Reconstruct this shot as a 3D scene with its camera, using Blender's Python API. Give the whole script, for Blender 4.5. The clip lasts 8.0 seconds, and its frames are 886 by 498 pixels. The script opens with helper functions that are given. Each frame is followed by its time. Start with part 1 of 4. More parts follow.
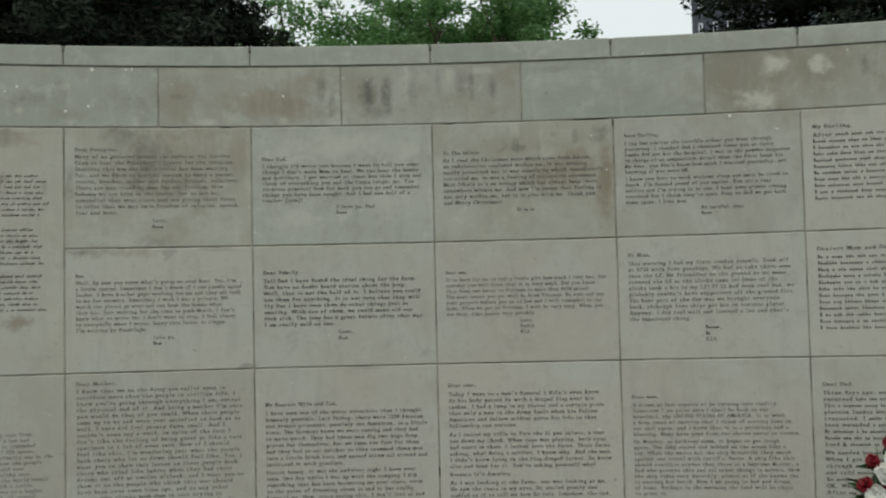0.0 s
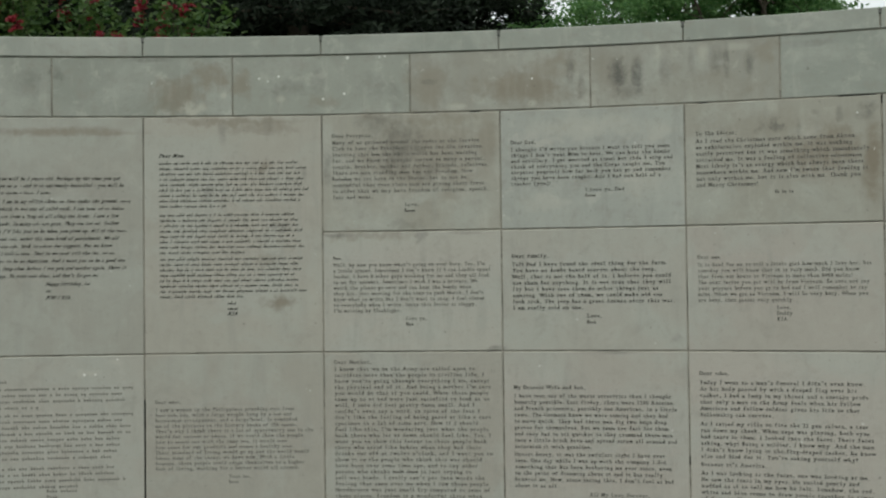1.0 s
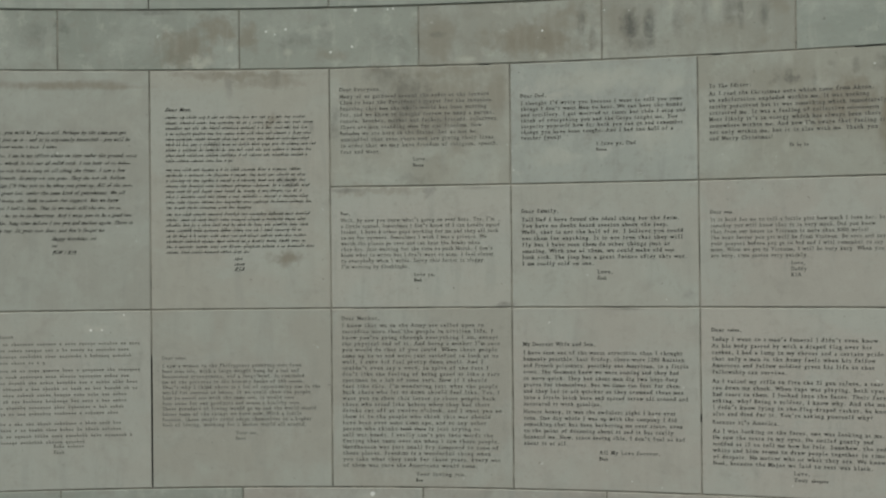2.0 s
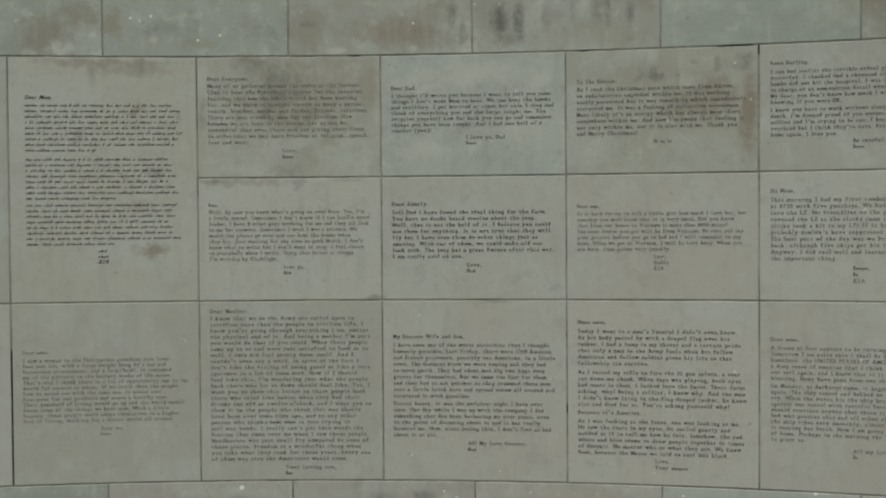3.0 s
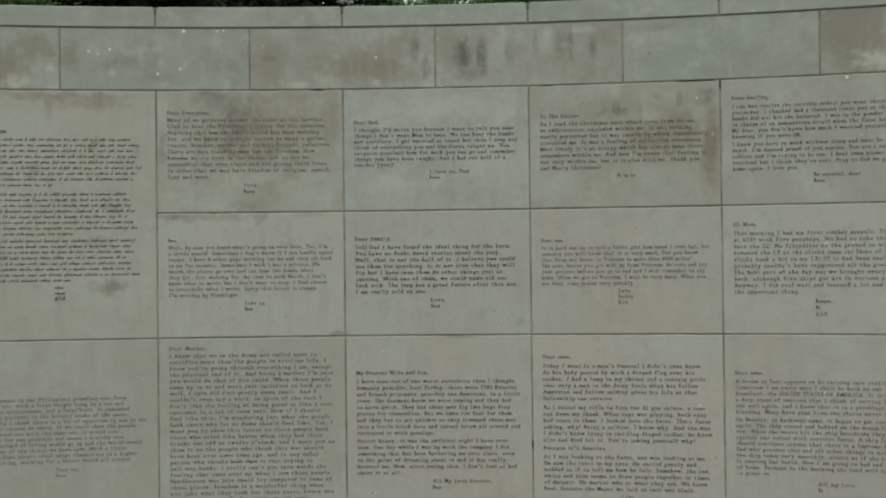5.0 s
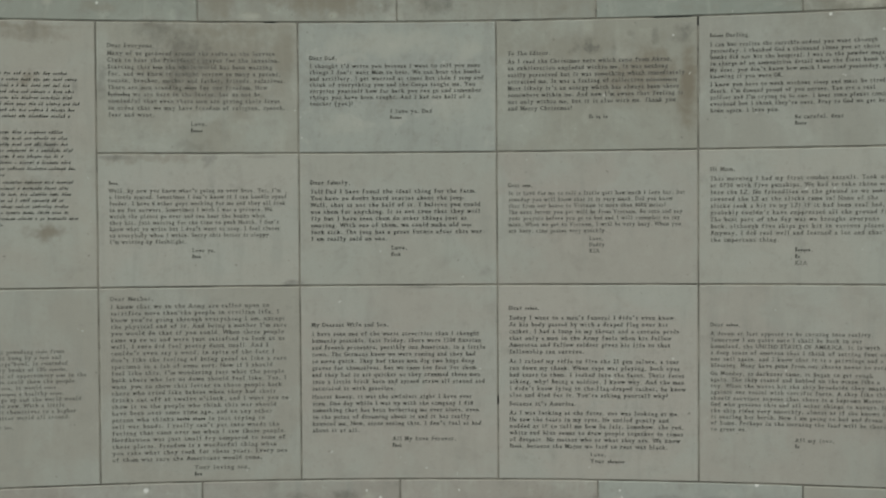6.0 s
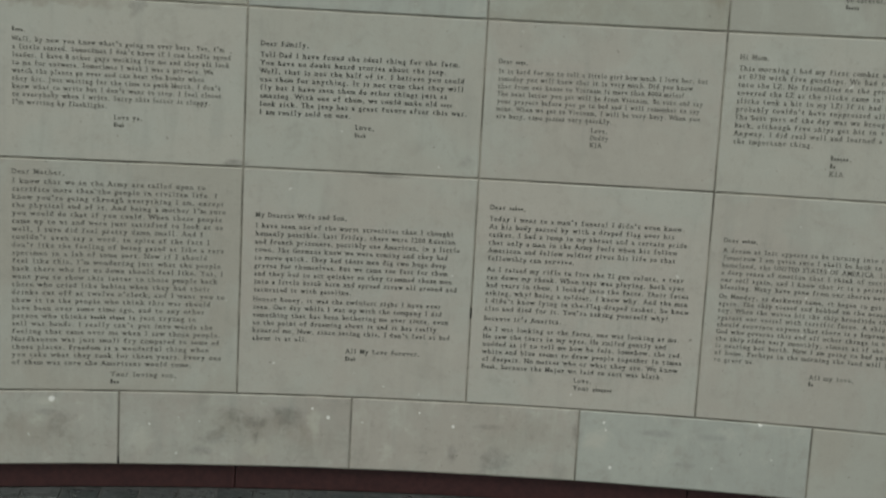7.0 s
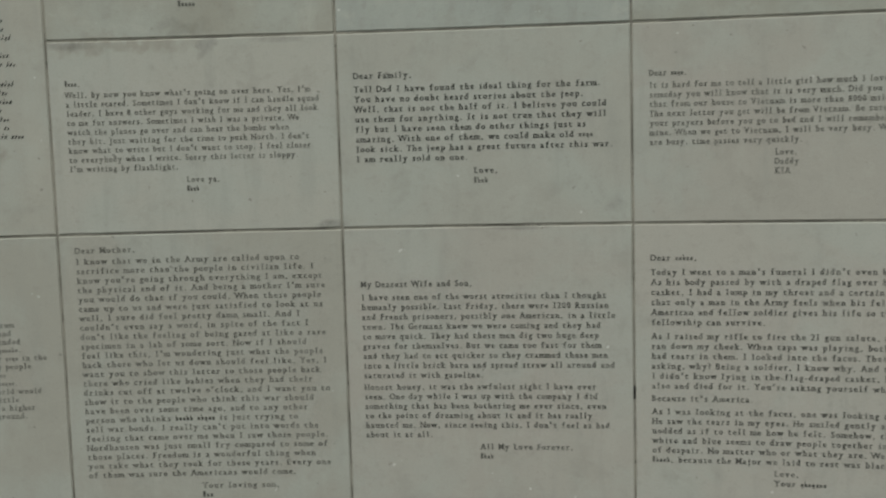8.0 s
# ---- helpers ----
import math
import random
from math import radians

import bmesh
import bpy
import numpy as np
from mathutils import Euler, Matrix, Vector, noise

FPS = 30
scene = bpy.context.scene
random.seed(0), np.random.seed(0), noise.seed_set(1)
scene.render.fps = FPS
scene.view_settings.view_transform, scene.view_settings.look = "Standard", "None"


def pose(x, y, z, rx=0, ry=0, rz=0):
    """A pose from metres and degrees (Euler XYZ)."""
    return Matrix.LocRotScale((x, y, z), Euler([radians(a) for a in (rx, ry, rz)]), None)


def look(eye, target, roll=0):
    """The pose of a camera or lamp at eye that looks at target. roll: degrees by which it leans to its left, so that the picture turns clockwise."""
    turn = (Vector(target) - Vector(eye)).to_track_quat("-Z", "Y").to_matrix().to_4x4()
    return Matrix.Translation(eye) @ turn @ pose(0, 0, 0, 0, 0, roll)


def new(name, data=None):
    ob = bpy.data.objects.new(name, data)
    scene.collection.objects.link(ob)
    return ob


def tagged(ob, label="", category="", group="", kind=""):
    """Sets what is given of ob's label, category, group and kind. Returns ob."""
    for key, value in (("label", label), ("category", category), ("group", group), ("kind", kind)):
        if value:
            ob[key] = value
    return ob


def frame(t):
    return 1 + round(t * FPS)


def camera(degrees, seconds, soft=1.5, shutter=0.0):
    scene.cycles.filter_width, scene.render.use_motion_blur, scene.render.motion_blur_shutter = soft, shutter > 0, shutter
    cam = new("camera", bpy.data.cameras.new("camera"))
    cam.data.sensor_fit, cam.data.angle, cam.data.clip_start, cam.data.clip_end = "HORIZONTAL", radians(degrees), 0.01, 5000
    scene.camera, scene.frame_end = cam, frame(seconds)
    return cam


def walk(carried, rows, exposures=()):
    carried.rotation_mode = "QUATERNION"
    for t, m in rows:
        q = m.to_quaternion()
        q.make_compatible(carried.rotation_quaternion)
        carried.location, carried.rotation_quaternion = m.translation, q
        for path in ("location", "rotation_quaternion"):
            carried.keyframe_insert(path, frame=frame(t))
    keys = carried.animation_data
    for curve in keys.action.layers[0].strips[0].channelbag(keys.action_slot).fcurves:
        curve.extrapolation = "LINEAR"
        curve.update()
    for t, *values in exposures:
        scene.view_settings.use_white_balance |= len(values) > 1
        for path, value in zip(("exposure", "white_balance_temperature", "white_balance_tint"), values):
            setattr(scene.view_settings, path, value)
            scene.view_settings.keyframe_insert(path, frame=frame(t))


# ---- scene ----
cam = camera(41.6, 8.0, soft=2.1, shutter=0.1)
walk(cam, [
    (0.0, look((0.266, -5.886, 1.538), (0.662, 4.090, 2.096), -1.34)),
    (0.3, look((0.275, -5.893, 1.624), (0.100, 4.096, 2.049), -1.11)),
    (0.5, look((0.242, -5.888, 1.659), (-0.303, 4.092, 1.956), -1.32)),
    (0.7, look((0.283, -5.872, 1.716), (-0.887, 4.058, 1.921), -1.21)),
    (1.0, look((0.307, -5.852, 1.667), (-1.485, 3.983, 1.903), -0.70)),
    (1.2, look((0.284, -5.848, 1.675), (-1.683, 3.956, 1.782), -0.62)),
    (2.3, look((0.395, -5.742, 1.515), (-1.584, 4.060, 1.568), -0.57)),
    (2.5, look((0.429, -5.737, 1.531), (-1.155, 4.136, 1.546), -0.44)),
    (2.7, look((0.488, -5.730, 1.557), (-0.898, 4.173, 1.494), -0.66)),
    (3.0, look((0.422, -5.755, 1.667), (-0.570, 4.193, 1.449), -0.43)),
    (3.2, look((0.429, -5.753, 1.678), (-0.539, 4.198, 1.484), -0.63)),
    (3.5, look((0.423, -5.749, 1.728), (-0.509, 4.199, 1.334), -1.12)),
    (3.8, look((0.495, -5.749, 1.727), (-0.580, 4.186, 1.339), -1.01)),
    (4.0, look((0.496, -5.717, 1.646), (-0.613, 4.220, 1.479), -2.17)),
    (4.2, look((0.469, -5.739, 1.596), (-0.329, 4.227, 1.826), -1.01)),
    (5.3, look((0.322, -5.699, 1.667), (-0.036, 4.294, 1.565), -0.95)),
    (5.5, look((0.314, -5.673, 1.656), (0.174, 4.323, 1.412), -1.12)),
    (6.0, look((0.255, -5.397, 1.569), (0.165, 4.601, 1.357), -0.38)),
    (6.5, look((0.338, -5.000, 1.685), (-0.041, 4.950, 0.756), 0.47)),
    (6.7, look((0.309, -4.832, 1.632), (-0.060, 5.106, 0.577), 1.15)),
    (7.0, look((0.113, -4.549, 1.652), (0.591, 5.339, 0.243), 3.08)),
    (7.1, look((0.184, -4.445, 1.721), (0.504, 5.385, -0.099), 1.30)),
    (7.2, look((0.297, -4.367, 1.610), (0.370, 5.488, -0.083), 0.01)),
    (7.5, look((0.341, -4.036, 1.553), (-0.228, 5.888, 0.458), -0.74)),
    (7.8, look((0.193, -3.845, 1.628), (-0.338, 6.082, 0.540), -1.33)),
    (8.0, look((0.288, -3.643, 1.619), (-0.865, 6.230, 0.527), -1.60)),
], exposures=((0.0, 0.14, 6450, 4), (0.7, 0.19, 6450, 4), (1.2, 0.20, 6450, 4), (2.3, 0.14, 6450, 4), (8.0, 0.12, 6450, 4)))

# ---- daylight: a bright overcast sky ----
world = bpy.data.worlds.new("overcast_sky")
scene.world = world
world.use_nodes = True
wn = world.node_tree
sky = wn.nodes.new("ShaderNodeTexSky")
sky.sky_type = "NISHITA"
sky.sun_disc = False
sky.sun_elevation, sky.sun_rotation = radians(55), radians(160)
sky.air_density, sky.dust_density, sky.ozone_density = 1.0, 6.0, 1.0
cloud = wn.nodes.new("ShaderNodeMix")       # a closed, bright cloud cover over the sky
cloud.data_type = "RGBA"
cloud.inputs[0].default_value = 0.85
wn.links.new(sky.outputs[0], cloud.inputs[6])
cloud.inputs[7].default_value = (8.95, 9.2, 9.3, 1)
wn.links.new(cloud.outputs[2], wn.nodes["Background"].inputs[0])
wn.nodes["Background"].inputs[1].default_value = 0.094

sun_data = bpy.data.lights.new("sun", "SUN")
sun_data.energy, sun_data.angle, sun_data.color = 1.05, radians(40), (1.0, 0.97, 0.92)
sun = new("sun", sun_data)
sun.matrix_world = look((-5, -13, 20), (0, 0, 0))

# ---- the wall's measures ----
W = 0.914            # width of one stone, one yard
R = 9.79             # radius of the hollow face, whose axis stands at (0, -R)
Z = (0.0894, 0.3857, 1.288, 1.9009, 2.503, 2.810, 2.9127)   # heights of the bed joints
FIRST, LAST = -8, 11  # columns of stones
JOINT = 0.0052


def arc(u, z, d=0.0):
    """The place u metres along the wall's face, z up, d proud of it."""
    a = u / R
    return ((R - d) * math.sin(a), (R - d) * math.cos(a) - R, z)


def edge(k):
    return (k - 1.5) * W


def along(u):
    """The pose that carries what is built at u = 0 to u."""
    return Matrix.Translation((0, -R, 0)) @ Matrix.Rotation(-u / R, 4, "Z") @ Matrix.Translation((0, R, 0))


# ---- materials ----
def material(name):
    m = bpy.data.materials.new(name)
    m.use_nodes = True
    return m, m.node_tree.nodes, m.node_tree.links, m.node_tree.nodes["Principled BSDF"]


class Nodes:
    """Short ways to add nodes to one material."""

    def __init__(self, name):
        self.m, self.n, self.l, self.bsdf = material(name)

    def put(self, socket, value):
        if hasattr(value, "is_output"):
            self.l.new(value, socket)
        elif value is not None:
            socket.default_value = value

    def math(self, op, a, b=None, c=None):
        n = self.n.new("ShaderNodeMath")
        n.operation = op
        for s, v in zip(n.inputs, (a, b, c)):
            self.put(s, v)
        return n.outputs[0]

    def noise(self, vec, scale, detail=4.0, rough=0.55, distort=0.0):
        n = self.n.new("ShaderNodeTexNoise")
        self.put(n.inputs["Vector"], vec)
        n.inputs["Scale"].default_value, n.inputs["Detail"].default_value = scale, detail
        n.inputs["Roughness"].default_value, n.inputs["Distortion"].default_value = rough, distort
        return n.outputs["Fac"]

    def ramp(self, fac, lo, hi, a=0.0, b=1.0):
        n = self.n.new("ShaderNodeMapRange")
        n.interpolation_type = "SMOOTHSTEP"
        for s, v in zip(n.inputs, (fac, lo, hi, a, b)):
            self.put(s, v)
        return n.outputs[0]

    def mix(self, fac, a, b, blend="MIX"):
        n = self.n.new("ShaderNodeMix")
        n.data_type, n.blend_type = "RGBA", blend
        self.put(n.inputs[0], fac)
        self.put(n.inputs[6], a)
        self.put(n.inputs[7], b)
        return n.outputs[2]

    def vec(self, x, y, z=0.0):
        n = self.n.new("ShaderNodeCombineXYZ")
        for s, v in zip(n.inputs, (x, y, z)):
            self.put(s, v)
        return n.outputs[0]

    def place(self):
        g = self.n.new("ShaderNodeNewGeometry")
        s = self.n.new("ShaderNodeSeparateXYZ")
        self.l.new(g.outputs["Position"], s.inputs[0])
        return g.outputs["Position"], s.outputs[0], s.outputs[1], s.outputs[2]

    def bump(self, height, strength, distance):
        n = self.n.new("ShaderNodeBump")
        n.inputs["Strength"].default_value, n.inputs["Distance"].default_value = strength, distance
        self.put(n.inputs["Height"], height)
        self.l.new(n.outputs[0], self.bsdf.inputs["Normal"])

    def random(self):
        return self.n.new("ShaderNodeObjectInfo").outputs["Random"]


# Weather stains on the wall: column, height, half width, half height, strength, kind
# kinds: 0 grey-black algae, 1 brown iron, 2 pale lime
ALGAE_FRIEZE = (
    (1.65, 2.655, 0.060, 0.120, 0.85),
    (1.752, 2.65, 0.036, 0.120, 0.90),
    (1.7, 2.59, 0.075, 0.06, 0.35),
    (1.9, 2.67, 0.035, 0.085, 0.35),
    (2.04, 2.72, 0.022, 0.075, 0.3),
    (2.17, 2.71, 0.04, 0.08, 0.42),
    (2.225, 2.69, 0.02, 0.1, 0.6),
    (2.345, 2.68, 0.036, 0.075, 0.72),
    (4.34, 2.7, 0.025, 0.06, 0.6),
    (-0.22, 2.63, 0.13, 0.06, 0.36),
    (-0.02, 2.68, 0.05, 0.1, 0.26),
    (0.28, 2.66, 0.09, 0.08, 0.26),
    (0.4, 2.62, 0.05, 0.06, 0.3),
    (-0.98, 2.795, 0.16, 0.018, 0.5),
    (-1.46, 2.71, 0.035, 0.06, 0.42),
    (-1.6, 2.69, 0.1, 0.08, 0.32),
    (1.39, 2.68, 0.03, 0.085, 0.52),
    (1.45, 2.62, 0.022, 0.08, 0.4),
)
ALGAE_FRIEZE_MORE = (
    (0.6, 2.66, 0.05, 0.02, 0.36),
    (2.66, 2.765, 0.14, 0.025, 0.34),
)
ALGAE_LETTERS = (
    (0.42, 2.34, 0.15, 0.17, 0.42),
    (0.3, 2.46, 0.14, 0.05, 0.36),
    (0.42, 2.46, 0.05, 0.14, 0.3),
    (0.03, 2.24, 0.03, 0.1, 0.4),
    (0.6, 2.2, 0.12, 0.08, 0.22),
    (0.47, 1.94, 0.08, 0.035, 0.24),
    (0.08, 1.885, 0.1, 0.02, 0.5),
    (0.55, 1.87, 0.035, 0.05, 0.36),
    (0.8, 1.89, 0.1, 0.015, 0.3),
    (2.41, 2.385, 0.035, 0.04, 0.42),
    (2.485, 2.385, 0.032, 0.04, 0.6),
    (2.59, 2.36, 0.02, 0.05, 0.34),
    (2.67, 2.43, 0.025, 0.025, 0.3),
    (2.79, 2.42, 0.022, 0.045, 0.45),
    (2.94, 2.44, 0.06, 0.06, 0.55),
    (-0.56, 2.42, 0.025, 0.08, 0.34),
    (-0.3, 2.45, 0.03, 0.06, 0.3),
    (-0.63, 2.1, 0.04, 0.04, 0.26),
)
ALGAE_LETTERS_MORE = (
    (-0.24, 1.93, 0.055, 0.04, 0.36),
    (-0.1, 2.2, 0.02, 0.05, 0.3),
    (1.93, 1.35, 0.05, 0.04, 0.3),
    (0.97, 1.3, 0.05, 0.016, 0.65),
    (1.62, 1.283, 0.16, 0.012, 0.45),
)
ALGAE_PLINTH = (
    (1.06, 0.27, 0.12, 0.05, 0.5),
    (1.22, 0.3, 0.07, 0.06, 0.5),
    (0.92, 0.21, 0.05, 0.045, 0.4),
    (0.85, 0.15, 0.06, 0.025, 0.36),
    (1.08, 0.22, 0.035, 0.03, 0.55),
    (0.24, 0.24, 0.05, 0.06, 0.34),
    (0.2, 0.3, 0.05, 0.02, 0.36),
    (2.12, 0.15, 0.1, 0.055, 0.52),
    (1.95, 0.17, 0.022, 0.04, 0.45),
    (2.1, 0.29, 0.08, 0.014, 0.34),
    (2.49, 0.29, 0.02, 0.05, 0.4),
    (2.85, 0.31, 0.1, 0.02, 0.3),
    (3.08, 0.31, 0.07, 0.016, 0.3),
    (2.97, 0.19, 0.06, 0.016, 0.26),
)
IRON_FRIEZE = (
    (3.96, 2.66, 0.72, 0.26, 0.4),
    (1.14, 2.62, 0.32, 0.11, 0.75),
    (1.3, 2.7, 0.18, 0.1, 0.55),
    (0.6, 2.64, 0.11, 0.18, 0.5),
    (2.42, 2.74, 0.08, 0.08, 0.45),
    (1.6, 2.62, 0.16, 0.18, 0.35),
    (2.1, 2.58, 0.45, 0.1, 0.3),
    (-0.8, 2.61, 0.16, 0.13, 0.72),
    (-0.63, 2.71, 0.14, 0.11, 0.72),
    (-0.45, 2.67, 0.07, 0.1, 0.6),
    (0.01, 2.57, 0.1, 0.05, 0.42),
)
IRON_LETTERS = (
    (0.55, 2.29, 0.42, 0.26, 0.42),
    (0.93, 2.36, 0.07, 0.22, 0.45),
    (0.62, 2.47, 0.4, 0.05, 0.5),
    (0.52, 2.0, 0.16, 0.1, 0.24),
    (2.72, 2.25, 0.26, 0.14, 0.72),
    (2.955, 2.20, 0.060, 0.24, 0.95),
    (2.4, 2.38, 0.4, 0.09, 0.3),
    (-0.45, 2.475, 0.45, 0.03, 0.62),
    (-0.3, 2.44, 0.24, 0.04, 0.5),
    (-0.33, 2.25, 0.045, 0.045, 0.55),
    (-0.32, 1.76, 0.07, 0.06, 0.35),
    (-0.24, 1.545, 0.12, 0.05, 0.75),
    (-1.5, 2.43, 0.46, 0.028, 0.72),
    (-1.2, 2.42, 0.22, 0.018, 0.6),
    (0.25, 1.88, 0.3, 0.03, 0.4),
)
IRON_PLINTH = (
    (0.15, 0.21, 0.19, 0.1, 0.3),
    (1.1, 0.24, 0.3, 0.1, 0.32),
    (2.25, 0.26, 0.26, 0.1, 0.22),
)
LIME_FRIEZE = (
    (3.87, 2.735, 0.075, 0.065, 0.9),
    (4.11, 2.72, 0.06, 0.055, 0.9),
    (3.78, 2.57, 0.13, 0.07, 0.85),
    (-0.73, 2.545, 0.07, 0.045, 0.8),
    (-0.55, 2.61, 0.02, 0.018, 0.7),
    (-0.23, 2.59, 0.035, 0.025, 0.75),
    (0.77, 2.53, 0.07, 0.026, 0.75),
    (1.18, 2.535, 0.03, 0.022, 0.6),
    (1.87, 2.765, 0.035, 0.045, 0.5),
    (2.1, 2.745, 0.03, 0.065, 0.55),
    (2.28, 2.77, 0.07, 0.025, 0.4),
)
LIME_LETTERS = (
    (1.48, 2.41, 0.4, 0.07, 0.42),
    (1.25, 2.34, 0.12, 0.03, 0.42),
    (1.85, 2.36, 0.1, 0.06, 0.42),
    (1.79, 2.16, 0.2, 0.16, 0.35),
    (1.25, 2.02, 0.16, 0.05, 0.36),
    (-1.3, 1.19, 0.08, 0.03, 0.6),
    (-1.16, 1.25, 0.05, 0.02, 0.4),
    (-0.05, 1.6, 0.05, 0.2, 0.25),
)
LIME_PLINTH = (
    (1.35, 0.27, 0.035, 0.06, 0.55),
    (0.6, 0.2, 0.05, 0.06, 0.4),
    (1.1, 0.17, 0.1, 0.03, 0.36),
    (0.2, 0.34, 0.05, 0.02, 0.55),
    (2.58, 0.27, 0.05, 0.05, 0.4),
)
# lime splashes, small and nearly white: column, height, radius
SPLASHES = (
    (-0.35, 2.695, 0.009), (-0.30, 2.680, 0.006), (-0.24, 2.705, 0.010), (0.15, 2.795, 0.013), (0.33, 2.795, 0.008),
    (0.36, 2.798, 0.009), (0.13, 2.610, 0.010), (0.01, 2.585, 0.010), (1.18, 2.660, 0.008), (0.22, 0.352, 0.016),
    (1.40, 0.300, 0.011), (1.33, 0.335, 0.008), (0.63, 0.255, 0.007), (1.95, 0.285, 0.009), (2.61, 0.340, 0.009),
    (2.62, 0.310, 0.007), (2.65, 0.155, 0.010), (3.28, 0.380, 0.012), (-1.33, 1.190, 0.011), (-1.27, 1.190, 0.009),
    (-1.15, 1.265, 0.008), (2.88, 2.420, 0.006), (3.63, 2.490, 0.010), (1.80, 0.335, 0.006),
)
STAINS = [s + (kind,) for kind, lists in enumerate((
    (ALGAE_FRIEZE, ALGAE_FRIEZE_MORE, ALGAE_LETTERS, ALGAE_LETTERS_MORE, ALGAE_PLINTH),
    (IRON_FRIEZE, IRON_LETTERS, IRON_PLINTH),
    (LIME_FRIEZE, LIME_LETTERS, LIME_PLINTH),
)) for group in lists for s in group]


class GroupNodes(Nodes):
    """The same short ways inside a node group."""

    def __init__(self, tree):
        self.n, self.l = tree.nodes, tree.links


def stain_group():
    """Masks of the three kinds of weather stain, by place on the wall."""
    tree = bpy.data.node_groups.new("wall_stains", "ShaderNodeTree")
    b = GroupNodes(tree)
    pos, x, y, z = b.place()
    u = b.math("MULTIPLY", b.math("ARCTAN2", x, b.math("ADD", y, R)), R)
    p = b.vec(u, z)
    warp = b.math("MULTIPLY", b.math("SUBTRACT", b.noise(p, 7.0, 5, 0.65, 0.3), 0.5), 1.7)
    ragged = b.math("ADD", warp, b.math("MULTIPLY", b.math("SUBTRACT", b.noise(p, 30.0, 4, 0.65), 0.5), 0.9))
    tame = b.math("MULTIPLY", ragged, 0.75)
    wu = b.math("MULTIPLY_ADD", b.noise(p, 9.0, 6, 0.62), 0.20, b.math("SUBTRACT", u, 0.10))
    wz = b.math("MULTIPLY_ADD", b.noise(b.vec(z, u, 3.0), 9.0, 6, 0.62), 0.16, b.math("SUBTRACT", z, 0.08))
    drip = b.ramp(b.noise(b.vec(b.math("MULTIPLY", u, 42.0), b.math("MULTIPLY", z, 7.0)), 1.0, 4, 0.6), 0.30, 0.62, 0.72, 1.0)
    broken = b.ramp(b.noise(p, 24.0, 5, 0.7, 0.4), 0.36, 0.60, 0.5, 1.0)
    end = tree.nodes.new("NodeGroupOutput")
    for kind, name in enumerate(("algae", "iron", "lime")):
        tree.interface.new_socket(name, in_out="OUTPUT", socket_type="NodeSocketFloat")
        total = None
        for k, h, ru, rz, s, its in STAINS:
            if its != kind:
                continue
            slim = min(ru, rz) < 0.03 or rz > 1.8 * ru
            du = b.math("MULTIPLY_ADD", u if slim else wu, 1 / ru, -edge(k) / ru)
            dz = b.math("MULTIPLY_ADD", z if slim else wz, 1 / rz, -h / rz)
            d = b.math("SQRT", b.math("MULTIPLY_ADD", du, du, b.math("MULTIPLY", dz, dz)))
            mask = b.ramp(b.math("ADD", d, ragged if ru > 0.12 else tame), 0.20, 1.12, s, 0.0)
            if kind == 0 or (kind == 1 and ru > 0.12):
                mask = b.math("MULTIPLY", mask, drip)
            total = mask if total is None else b.math("MAXIMUM", total, mask)
        if kind == 0:
            total = b.math("MULTIPLY", total, broken)
        tree.links.new(total, end.inputs[name])
    tree.interface.new_socket("splash", in_out="OUTPUT", socket_type="NodeSocketFloat")
    total = None
    for k, h, size in SPLASHES:
        r = 0.75 * size
        du = b.math("MULTIPLY_ADD", u, 1 / r, -edge(k) / r)
        dz = b.math("MULTIPLY_ADD", z, 1 / r, -h / r)
        d = b.math("SQRT", b.math("MULTIPLY_ADD", du, du, b.math("MULTIPLY", dz, dz)))
        mask = b.ramp(b.math("ADD", d, tame), 0.5, 1.2, 0.75, 0.0)
        total = mask if total is None else b.math("MAXIMUM", total, mask)
    tree.links.new(total, end.inputs["splash"])
    return tree


STAIN_GROUP = stain_group()


